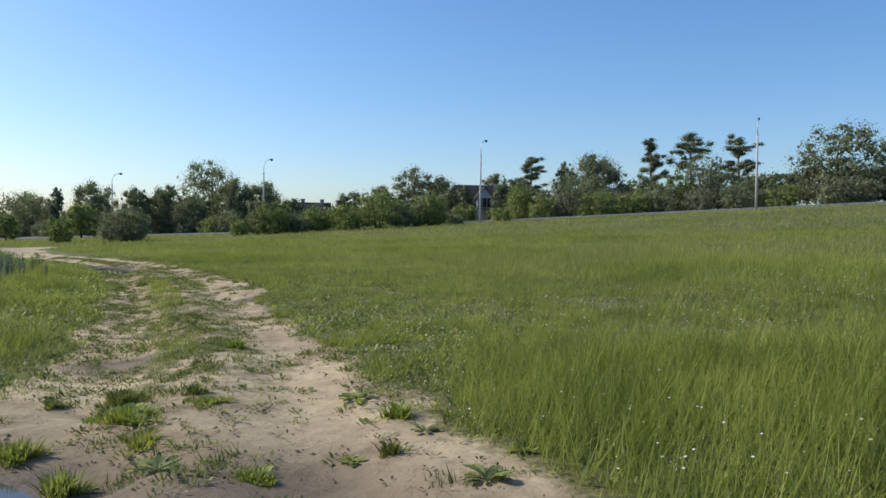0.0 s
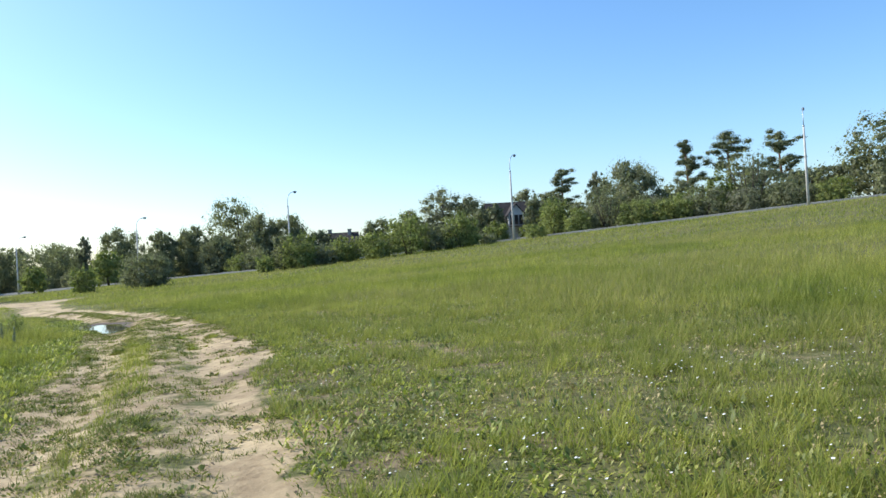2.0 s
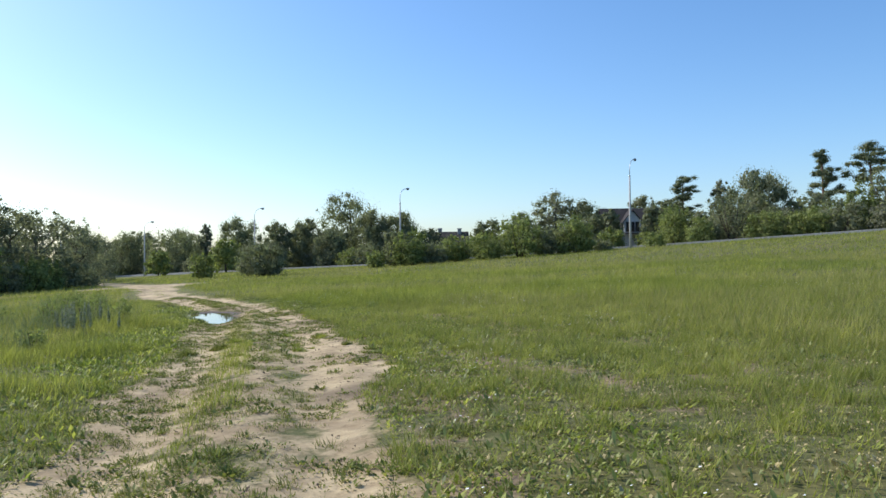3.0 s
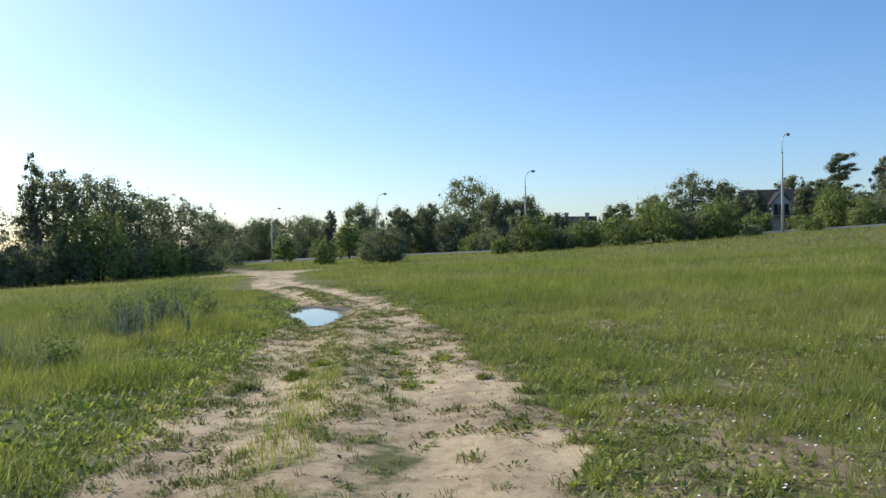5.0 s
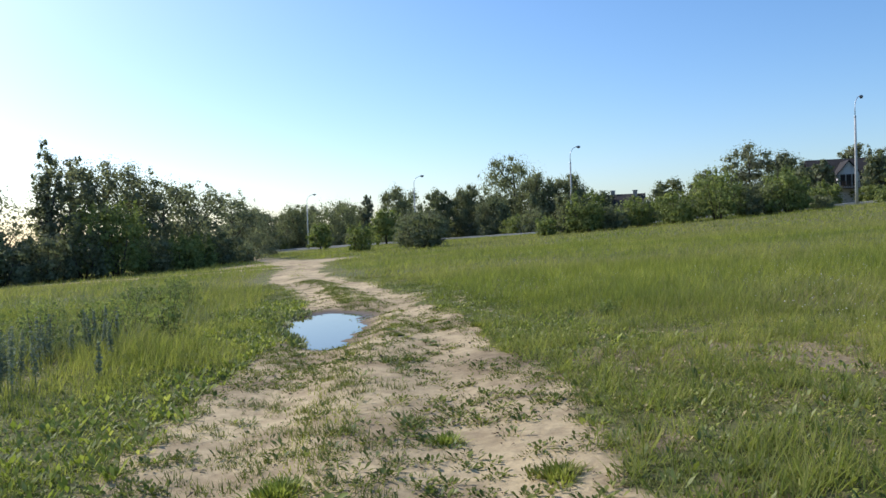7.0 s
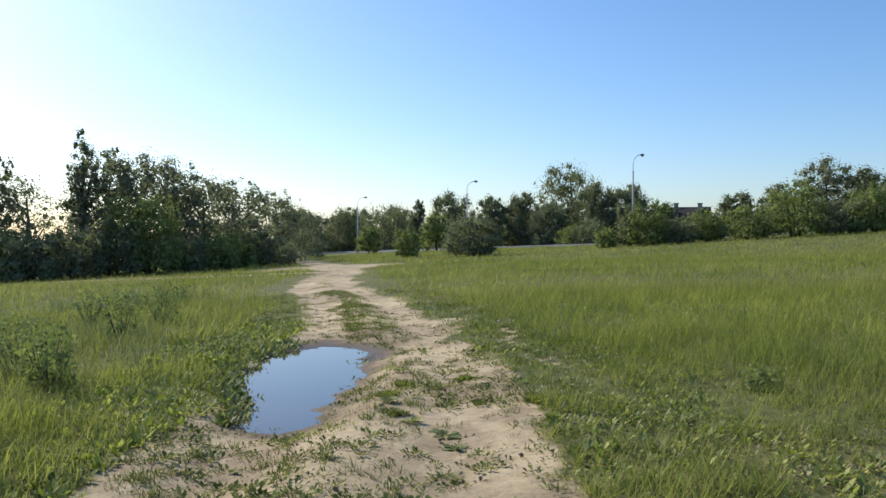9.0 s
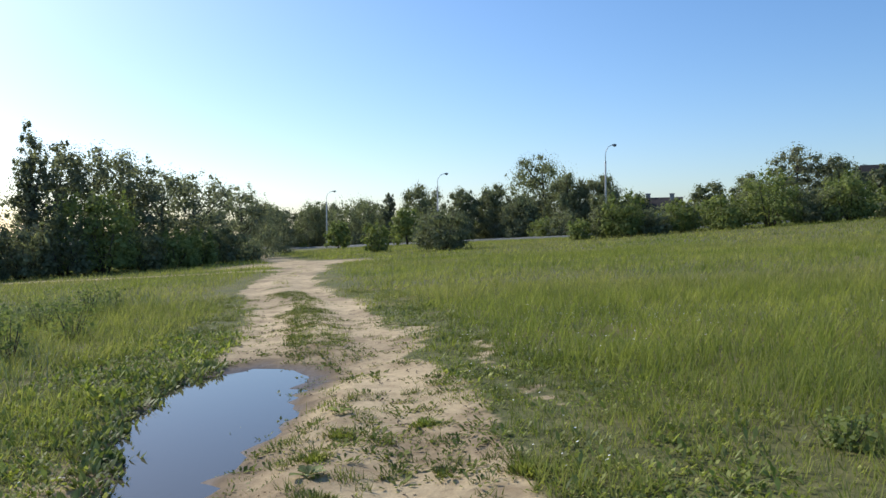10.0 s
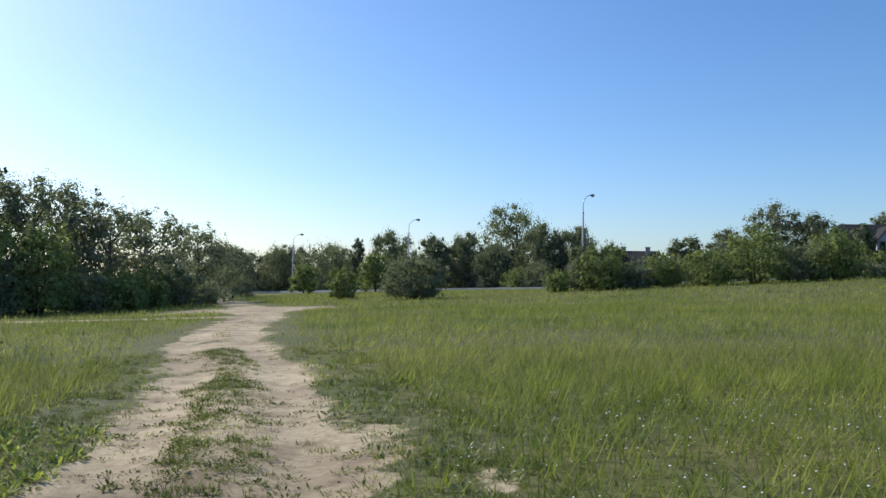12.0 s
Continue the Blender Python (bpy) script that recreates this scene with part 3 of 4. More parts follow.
BROAD_WEST = [(-108.2, 159.7, 9.5, 6.1), (-105.5, 173.4, 10.4, 8.3), (-91.7, 169.9, 9.7, 11.8), (-69.1, 153.3, 10.6, 7.7), (-56.3, 142.5, 8.6, 4.8),
              (-52.2, 146.2, 9.2, 5.7), (-46.6, 156.4, 14.4, 11.0), (-39.9, 148.0, 10.1, 6.9), (-46.0, 142.0, 6.8, 5.5), (-34.7, 149.3, 9.5, 6.5)]
BROAD_FAR = [(-116.5, 176.5, 8.8, 7.4), (-114.1, 184.1, 9.6, 6.5), (-112.4, 191.2, 10.8, 5.8), (-96.4, 183.1, 10.0, 8.2), (-124.0, 178.0, 9.0, 9.0), (-133.0, 170.0, 9.5, 9.0)]
BROAD_MID = [(-29.1, 150.5, 6.1, 4.4), (-17.7, 147.2, 6.6, 5.2), (-12.3, 152.8, 7.8, 4.2), (-5.5, 145.2, 10.5, 7.7), (0.1, 143.3, 8.3, 6.4),
             (10.3, 152.9, 9.1, 5.4), (23.0, 146.4, 10.2, 3.2)]
BROAD_EAST = [(48.7, 118.3, 5.1, 4.4), (51.5, 113.7, 5.1, 3.9), (54.6, 107.3, 10.9, 9.6), (63.9, 107.4, 9.9, 6.6), (72.0, 103.0, 9.0, 7.0)]
HEDGE_WEST = [(-25.8, 97.9, 1.8, 2.2), (-23.7, 99.5, 2.5, 2.7), (-21.2, 98.0, 3.0, 4.0), (-16.5, 102.0, 1.5, 3.6), (-18.8, 99.5, 2.0, 3.1),
              (-12.6, 100.5, 2.7, 3.8), (-8.4, 101.0, 2.8, 5.3), (-4.7, 102.2, 2.2, 4.1), (-1.6, 102.3, 2.0, 4.1)]
HEDGE_MID = [(11.6, 114.8, 4.6, 4.7), (1.4, 105.3, 1.5, 2.8), (8.0, 107.0, 1.0, 2.4), (14.3, 110.3, 2.7, 3.7), (18.4, 111.7, 3.6, 4.6), (22.1, 108.9, 3.1, 5.0)]
HEDGE_EAST = [(32.0, 116.8, 4.2, 5.3), (39.7, 116.4, 5.7, 7.2), (27.7, 115.9, 2.5, 3.2), (35.0, 115.9, 3.3, 4.2), (43.3, 114.0, 2.8, 4.3)]
COPSE = [(-59.8, 53.6, 10.3, 4.4), (-60.5, 56.2, 8.7, 3.0), (-55.7, 62.7, 9.3, 4.0), (-55.6, 65.7, 9.3, 4.4), (-55.3, 69.0, 9.2, 4.2), (-55.0, 72.1, 7.6, 4.6),
         (-55.6, 76.9, 7.9, 4.6), (-58.8, 87.3, 7.5, 6.4), (-71.6, 110.2, 6.1, 5.5), (-66.0, 99.0, 6.6, 5.5)]
COPSE_BUSHES = [(-49.3, 60.8, 5.4, 4.4), (-52.4, 77.0, 2.7, 3.4), (-53.1, 81.6, 1.8, 1.8), (-55.0, 51.7, 3.3, 4.4), (-52.5, 53.7, 2.9, 4.0), (-51.7, 56.4, 3.2, 3.4),
                (-48.7, 67.0, 2.6, 3.4), (-49.0, 64.0, 2.5, 3.0), (-50.9, 59.0, 3.7, 3.4), (-51.0, 72.0, 2.8, 3.4)]
for row in BROAD_WEST:
    broad_tree(*row, LEAF_MID, "broad leafy green tree standing behind the road", "trees behind the road", leaf=0.24, bare=0.13, droop=0.5, shoots=5, density=1.6, core=0.36)
for row in BROAD_FAR:
    broad_tree(*row, LEAF_DARK, "distant dark green leafy tree", "trees behind the road", leaf=0.28, bare=0.05)
for row in BROAD_MID:
    broad_tree(*row, LEAF_DARK if row[2] > 9 else LEAF_MID, "dark green leafy tree among the houses behind the road", "trees behind the road", leaf=0.25, bare=0.1)
for row in BROAD_EAST:
    broad_tree(*row, LEAF_MID, "large leafy green tree behind the road", "trees behind the road", leaf=0.25, bare=0.12)
broad_tree(-84.0, 168.3, 10.5, 2.6, LEAF_DARK, "narrow dark green tree behind the road", "trees behind the road", leaf=0.34)
broad_tree(24.1, 122.8, 9.6, 8.2, LEAF_SILVER, "rounded silver-green willow behind the road", "", leaf=0.22, bare=0.04, droop=0.6, density=2.2, fill=0.3, name="willow_tree", shoots=3, core=0.4)
for row in [(16.8, 148.3, 12.3, 6.9), (35.8, 133.4, 13.4, 5.1), (42.3, 132.4, 13.9, 8.0), (48.8, 128.0, 12.3, 6.8)]:
    pine_tree(*row, "tall dark pine with a bare lower trunk", "pines behind the road")
for row in [(-60.5, 129.7, 5.8, 4.2), (-75.2, 133.3, 4.5, 3.5)]:
    broad_tree(*row, LEAF_LIGHT, "small light green tree near the road", "", leaf=0.3, bare=0.05)
for k, row in enumerate(HEDGE_WEST + HEDGE_MID + HEDGE_EAST):
    row = (row[0], row[1], row[2] * (0.95, 1.45, 1.15, 1.7, 1.05)[k % 5] * (1.18 if row[0] < 0 else 1.0), row[3])
    bush(*row, (LEAF_LIGHT, LEAF_MID, LEAF_LIGHT)[k % 3], "dense green bush at the edge of the meadow", "bushes along the road")
bush(-45.7, 92.4, 2.8, 2.3, LEAF_LIGHT, "small green bush standing alone in the meadow", "")
bush(-36.2, 88.0, 3.7, 4.4, LEAF_MID, "rounded dark green bush standing alone in the meadow", "", density=1.3)
for row in COPSE:
    broad_tree(*row[:3], row[3] * (1.35 if row[1] < 80 else 0.95), LEAF_DARK, "dark backlit leafy tree in a dense copse", "trees of the copse", leaf=0.15, bare=0.0, density=1.3, shoots=30)
broad_tree(-56.0, 60.7, 10.5, 4.2, LEAF_DARK, "tall thin poplar rising above the copse", "trees of the copse", leaf=0.15, bare=0.1, name="poplar_tree", shoots=22, taper=0.9)
broad_tree(-55.8, 56.0, 6.9, 3.6, LEAF_DARK, "sparse young tree with gaps between its leaves", "trees of the copse", leaf=0.17, bare=0.1, density=0.55, name="sapling", core=0.03, shoots=20)
for k, row in enumerate(COPSE_BUSHES):
    bush(*row, (LEAF_LIGHT, LEAF_MID, LEAF_MID)[k % 3], "green bush at the foot of the copse", "bushes of the copse", leaf=0.16, density=1.1)


# a second row that closes the gaps between the trees
for k in range(44):
    r = np.random.default_rng(900 + k)
    fx = -138 + 5.0 * k + 2.5 * r.random()
    fy = float(np.interp(fx, ROAD_X, ROAD_Y)) + 24 + 9 * r.random()
    low = 0.55 if -30 < fx < -17 else 1.0
    if 0 < fx < 13:
        fy += 16
    broad_tree(fx, fy, (4.6 + 3.4 * r.random() ** 1.5) * (1.0 if fx < -30 else 0.75) * low, 5.5 + 3 * r.random(), LEAF_MID if r.random() < 0.5 else LEAF_DARK,
               "leafy green tree in the row behind the road", "trees behind the road", leaf=0.3, bare=0.02, density=0.48, core=0.34)
# low growth that closes the foot of the trees behind the road
for k in range(46):
    r = np.random.default_rng(1500 + k)
    fx = -128 + 4.3 * k + 2.0 * r.random()
    fy = float(np.interp(fx, ROAD_X, ROAD_Y)) + 11.5 + 4.5 * r.random()
    if -32 < fx < -15:
        fy += 6
    if 2 < fx < 10:
        fy += 18
    bush(fx, fy, (2.3 + 1.6 * r.random()) * (1.15 if fx > -12 else 0.95), 3.6 + 1.6 * r.random(), (LEAF_LIGHT, LEAF_MID, LEAF_DARK, LEAF_MID)[k % 4],
         "thick green bush below the trees behind the road", "bushes below the trees", leaf=0.22, density=0.72)
for row in [(3.4, 122.5, 2.9, 3.4), (8.8, 125.0, 2.1, 3.0)]:
    bush(*row, LEAF_LIGHT, "green bush in front of the pale house", "bushes below the trees", leaf=0.26)
for row in [(1.2, 129.5, 5.6, 3.6), (13.0, 131.0, 7.0, 4.2), (9.9, 127.5, 6.2, 3.2), (3.7, 128.0, 6.0, 2.6)]:
    broad_tree(*row, LEAF_MID, "leafy green tree beside the pale house", "trees behind the road", leaf=0.32, bare=0.03)


# ---------------------------------------------------------------- houses behind the trees
def window(x0, x1, z0, z1, y, parent):
    """A window in a wall whose outside faces -y at y."""
    bm = bmesh.new()
    for a in ((x0, x1, z1 - 0.08, z1), (x0, x1, z0, z0 + 0.08), (x0, x0 + 0.08, z0 + 0.08, z1 - 0.08), (x1 - 0.08, x1, z0 + 0.08, z1 - 0.08),
              ((x0 + x1) / 2 - 0.035, (x0 + x1) / 2 + 0.035, z0 + 0.08, z1 - 0.08)):
        box(bm, a[0], a[1], y - 0.06, y + 0.06, a[2], a[3])
    w = part("window", bm, TIMBER, parent)
    bm = bmesh.new()
    box(bm, x0 + 0.081, x1 - 0.081, y - 0.02, y + 0.02, z0 + 0.081, z1 - 0.081)
    part("pane", bm, GLASS, w)


def gable_house(x, y, turn, width, depth, eaves, ridge, wall_mat, label):
    z = float(terrain(np.array(x), np.array(y)))
    house = thing("house", (x, y, z - 0.3), label, "house", "", turn)
    h = width / 2
    bm = bmesh.new()
    front = [bm.verts.new(p) for p in ((-h, 0, 0), (h, 0, 0), (h, 0, eaves), (0, 0, ridge), (-h, 0, eaves))]
    back = [bm.verts.new((v.co.x, depth, v.co.z)) for v in front]
    bm.faces.new(front)
    bm.faces.new(back[::-1])
    for k in range(5):
        bm.faces.new((front[k], back[k], back[(k + 1) % 5], front[(k + 1) % 5]))
    bmesh.ops.recalc_face_normals(bm, faces=bm.faces)
    part("wall", bm, wall_mat, house)
    steep = (ridge - eaves) / h
    for s in (-1, 1):
        bm = bmesh.new()
        o = h + 0.5
        pts = [(0, ridge + 0.05), (s * o, ridge + 0.05 - steep * o), (s * o, ridge + 0.25 - steep * o), (0, ridge + 0.25)]
        a = [bm.verts.new((px, -0.5, pz)) for px, pz in pts]
        b = [bm.verts.new((px, depth + 0.5, pz)) for px, pz in pts]
        bm.faces.new(a)
        bm.faces.new(b[::-1])
        for k in range(4):
            bm.faces.new((a[k], b[k], b[(k + 1) % 4], a[(k + 1) % 4]))
        bmesh.ops.recalc_face_normals(bm, faces=bm.faces)
        part("roof", bm, ROOF, house, "dark roof slope")
    return house


def chimney(house, x, y, z0, z1, w=0.7):
    bm = bmesh.new()
    box(bm, x - w / 2, x + w / 2, y - w / 2, y + w / 2, z0, z1, 0.03)
    box(bm, x - w / 2 - 0.08, x + w / 2 + 0.08, y - w / 2 - 0.08, y + w / 2 + 0.08, z1, z1 + 0.15, 0.02)
    part("chimney", bm, BRICK, house, "pale brick chimney")


def slab(bm, corners, thick):
    """A flat plate under four corners."""
    top = [bm.verts.new(c) for c in corners]
    low = [bm.verts.new((c[0], c[1], c[2] - thick)) for c in corners]
    bm.faces.new(top)
    bm.faces.new(low[::-1])
    for k in range(4):
        bm.faces.new((top[k], low[k], low[(k + 1) % 4], top[(k + 1) % 4]))
    bmesh.ops.recalc_face_normals(bm, faces=bm.faces)


def pale_house(x, y, turn):
    """A long dark roof along the road, with a pale windowed gable standing out of its front."""
    z = float(terrain(np.array(x), np.array(y)))
    house = thing("house", (x, y, z - 0.3), "house with a long dark roof and a pale plaster front gable", "house", "", turn)
    x0, x1, y0, y1, eaves, ridge = -4.0, 8.5, 0.9, 9.0, 3.7, 6.9
    bm = bmesh.new()
    ym = (y0 + y1) / 2
    ends = [[bm.verts.new((ex, ey, ez)) for ey, ez in ((y0, 0), (y1, 0), (y1, eaves), (ym, ridge - 0.12), (y0, eaves))] for ex in (x0, x1)]
    bm.faces.new(ends[0])
    bm.faces.new(ends[1][::-1])
    for k in range(5):
        bm.faces.new((ends[0][k], ends[1][k], ends[1][(k + 1) % 5], ends[0][(k + 1) % 5]))
    bmesh.ops.recalc_face_normals(bm, faces=bm.faces)
    part("wall", bm, PLASTER, house)
    fall = (ridge - eaves) / (ym - y0)
    for s in (-1, 1):
        bm = bmesh.new()
        ey = ym + s * (ym - y0 + 0.5)
        slab(bm, [(x0 - 0.5, ym, ridge + 0.1), (x1 + 0.5, ym, ridge + 0.1), (x1 + 0.5, ey, eaves - 0.5 * fall + 0.1), (x0 - 0.5, ey, eaves - 0.5 * fall + 0.1)], 0.2)
        part("roof", bm, ROOF, house, "dark roof slope")
    # front gable
    h, top, side = 1.35, 6.35, 4.7
    bm = bmesh.new()
    near = [bm.verts.new((px, 0, pz)) for px, pz in ((-h, 0), (h, 0), (h, side), (0, top - 0.1), (-h, side))]
    far = [bm.verts.new((v.co.x, ym, v.co.z)) for v in near]
    bm.faces.new(near)
    bm.faces.new(far[::-1])
    for k in range(5):
        bm.faces.new((near[k], far[k], far[(k + 1) % 5], near[(k + 1) % 5]))
    bmesh.ops.recalc_face_normals(bm, faces=bm.faces)
    part("gable", bm, PLASTER, house, "pale plaster gable")
    steep = (top - side) / h
    for s in (-1, 1):
        bm = bmesh.new()
        o = s * (h + 0.35)
        slab(bm, [(0, -0.4, top + 0.12), (0, ym, top + 0.12), (o, ym, top + 0.12 - steep * abs(o)), (o, -0.4, top + 0.12 - steep * abs(o))], 0.16)
        part("gable_roof", bm, ROOF, house, "dark gable roof slope")
    for wx in (-0.75, 0.0, 0.75):
        window(wx - 0.3, wx + 0.3, 2.9, 4.5, -0.04, house)
    window(-3.4, -2.2, 1.1, 2.4, y0 - 0.04, house)
    window(2.6, 3.9, 1.1, 2.4, y0 - 0.04, house)
    window(5.2, 6.5, 1.1, 2.4, y0 - 0.04, house)
    bm = bmesh.new()
    box(bm, -1.3, 1.3, -0.95, -0.004, 2.5, 2.62, 0.02)
    box(bm, -1.3, 1.3, -0.95, -0.88, 3.42, 3.5, 0.01)
    for k in range(9):
        bx = -1.25 + k * 0.3125
        box(bm, bx - 0.03, bx + 0.03, -0.94, -0.89, 2.62, 3.42)
    part("balcony", bm, TIMBER, house, "dark timber balcony")
    return house


pale_house(7.3, 135.0, 8)
house = gable_house(-22.6, 153.0, 96, 6.5, 6.0, 3.4, 5.3, PLASTER, "low house with a dark roof and two pale chimneys")
chimney(house, 0.4, 5.0, 4.6, 6.1)
chimney(house, -0.6, 1.2, 4.6, 6.0)


def block(x, y, turn, width, depth, height):
    z = float(terrain(np.array(x), np.array(y)))
    b = thing("apartment_building", (x, y, z - 0.3), "distant beige apartment block with rows of windows", "building", "", turn)
    bm = bmesh.new()
    box(bm, -width / 2, width / 2, 0, depth, 0, height, 0.05)
    part("wall", bm, BEIGE, b)
    bm = bmesh.new()
    box(bm, -width / 2 - 0.3, width / 2 + 0.3, -0.3, depth + 0.3, height + 0.004, height + 0.5, 0.05)
    part("roof", bm, CONCRETE, b, "flat concrete roof edge")
    for i in range(5):
        for j in range(4):
            cx = -width / 2 + width * (i + 0.5) / 5
            window(cx - 0.7, cx + 0.7, 1.2 + 2.9 * j, 2.7 + 2.9 * j, -0.02, b)


block(69.0, 296.0, 10, 16, 12, 11.5)


# ---------------------------------------------------------------- grass, weeds and flowers
WAY_X = np.array([0.0, -0.5, -1.6, -3.3, -5.1, -6.9, -8.1, -9.1])
WAY_Y = np.array([0.0, 4.4, 7.4, 12.1, 16.5, 21.2, 24.1, 26.0])


def way_distance(x, y):
    best = np.full(x.shape, 1e9)
    for k in range(len(WAY_X) - 1):
        ax, ay, dx, dy = WAY_X[k], WAY_Y[k], WAY_X[k + 1] - WAY_X[k], WAY_Y[k + 1] - WAY_Y[k]
        s = np.clip(((x - ax) * dx + (y - ay) * dy) / (dx * dx + dy * dy), 0, 1)
        best = np.minimum(best, np.hypot(x - ax - s * dx, y - ay - s * dy))
    return best


def scatter(count, x0, x1, y0, y1, near, far):
    x, y = rng.uniform(x0, x1, count), rng.uniform(y0, y1, count)
    d = way_distance(x, y)
    keep = (d >= near) & (d < far) & (beyond_lamps(x, y) < 2.2)
    # nothing stands behind the start of the walk, where no view reaches
    keep &= (y > 0.5) & ((x + 12) * -0.35 + (y - 0) * 0.94 > -14)
    return x[keep], y[keep]


def blades(name, x, y, height, width, lean, label, mat=None, dry_tip=0.0, segments=2, parched=0.0):
    n = len(x)
    z = terrain(x, y) - 0.01
    a = rng.uniform(0, 2 * np.pi, n)
    # the wind leans the blades a little to one side
    lean = lean * (0.3 + 1.2 * rng.random(n))
    lx, ly = np.cos(a) * lean + 0.06, np.sin(a) * lean - 0.02
    fx, fy = np.cos(a + 1.2) * width, np.sin(a + 1.2) * width
    base = np.stack([x, y, z], -1)
    side = np.stack([fx, fy, np.zeros(n)], -1) * 0.5
    tip = base + np.stack([lx * height, ly * height, height * np.sqrt(np.clip(1 - 0.5 * (lx ** 2 + ly ** 2), 0.3, 1))], -1)
    dry = np.clip(rng.normal(dry_tip, 0.25, n), 0, 1) * smooth(0.35, 0.6, fbm(x, y, 0.12, 3)) * 1.4
    dry = np.clip(dry + parched * (rng.random(n) < 0.45), 0, 1)
    if segments == 2:
        mid = base + np.stack([lx * height * 0.33, ly * height * 0.33, height * 0.55], -1)
        co = np.stack([base - side, base + side, mid + side * 0.8, mid - side * 0.8, tip], 1).reshape(-1, 3)
        k = np.arange(n)[:, None] * 5
        faces = np.concatenate([k + [0, 1, 2, 3], k + [3, 2, 4]], 1).ravel()
        sizes = np.tile([4, 3], n)
        at = np.stack([dry * 0.1, dry * 0.1, dry * 0.4, dry * 0.4, dry], 1).ravel()
    else:
        co = np.stack([base - side, base + side, tip], 1).reshape(-1, 3)
        faces, sizes = np.arange(n * 3), np.full(n, 3)
        at = np.stack([dry * 0.2, dry * 0.2, dry], 1).ravel()
    ob = mesh_object(name, co, faces, sizes, mat or GRASS, [("dry", at)])
    return tagged(ob, label, "grass", kind="stuff")


def meadow(count, near, far, x0, x1, y0, y1, tall, width, name, label, segments, dry):
    x, y = scatter(count, x0, x1, y0, y1, near, far)
    s, side, along = sandiness(x, y)
    keep = (s + 0.35 * rng.random(len(x)) < 0.52) & (np.maximum(verge_wear(x, y, side, along) * 0.7 + 0.35 * smooth(1.2, 1.6, side) * smooth(7, 4, side) * smooth(20, 22, along) * smooth(42, 38, along), worn_line(x, y, side, along)) < rng.random(len(x)))
    x, y, side, along = x[keep], y[keep], side[keep], along[keep]
    a = np.abs(side)
    clump = fbm(x, y, 0.55, 3)
    # short on and beside the track, knee-high out in the meadow
    grow = 0.2 + 0.8 * smooth(1.6, 3.8, a + (clump - 0.5) * 3.0)
    lush = np.where(side > 0, smooth(1.9, 2.8, side), 0.0) * smooth(21.8, 19.8, along)
    bare = np.where(side > 0, smooth(9.0, 5.0, side), 0.0) * 0.75 * smooth(19.8, 21.6, along) * smooth(43, 39, along)
    grow = np.maximum(grow, smooth(1.35, 2.4, a - np.where(side < 0, 1.1, 0.0) * smooth(49, 45, along) - np.where(side > 0, 0.35, 0.0) + (clump - 0.5)) * smooth(39, 44, along) * 0.9)
    grow = np.maximum(grow, 0.42 * smooth(0.7, 0.3, a) * smooth(20.5, 24, along) * smooth(38, 33, along))
    grow = np.maximum(grow * (1 - bare), lush * 0.95)
    h = tall * grow * (0.45 + 0.75 * rng.random(len(x))) * (0.5 + 0.9 * clump) * (0.3 + 1.4 * fbm(x, y, 2.3, 2))
    return blades(name, x, y, h, width * (0.6 + 0.8 * rng.random(len(x))), 0.8, label, None, dry, segments, bare * 1.1 * smooth(0.4, 0.6, fbm(x + 5, y, 0.6, 3)))


meadow(600000, 0.0, 4.6, -18, 8, -1, 37, 0.36, 0.0065, "meadow_grass_near", "long green meadow grass beside the dirt track", 2, 0.12)
meadow(640000, 4.6, 16.0, -32, 19, -1, 50, 0.33, 0.014, "meadow_grass_middle", "long green meadow grass with dry seed heads", 1, 0.26)
meadow(440000, 16.0, 45.0, -60, 46, -1, 80, 0.30, 0.025, "meadow_grass_far", "green meadow grass with dry seed heads", 1, 0.32)
meadow(300000, 45.0, 120.0, -110, 75, 20, 150, 0.27, 0.062, "meadow_grass_horizon", "green meadow grass reaching to the road", 1, 0.32)


# the dense bank of long grass at the start of the track
x, y = scatter(56000, -2, 9, 0.6, 8.5, 0.0, 12.0)
s, side, along = sandiness(x, y)
keep = (s < 0.3) & (side > 1.75 + 0.9 * (fbm(x, y, 0.9, 2) - 0.4)) & (rng.random(len(x)) < smooth(9, 5.5, x) * smooth(21.9, 20.2, along + 1.2 * (fbm(x + 3, y, 0.5, 2) - 0.5)))
x, y = x[keep], y[keep]
blades("bank_grass", x, y, 0.42 * (0.25 + 0.75 * rng.random(len(x))) * (0.4 + 0.95 * fbm(x, y, 0.8, 3)), 0.006 + 0.006 * rng.random(len(x)), 0.55,
       "dense long green grass on the bank beside the track", None, 0.5, 1)


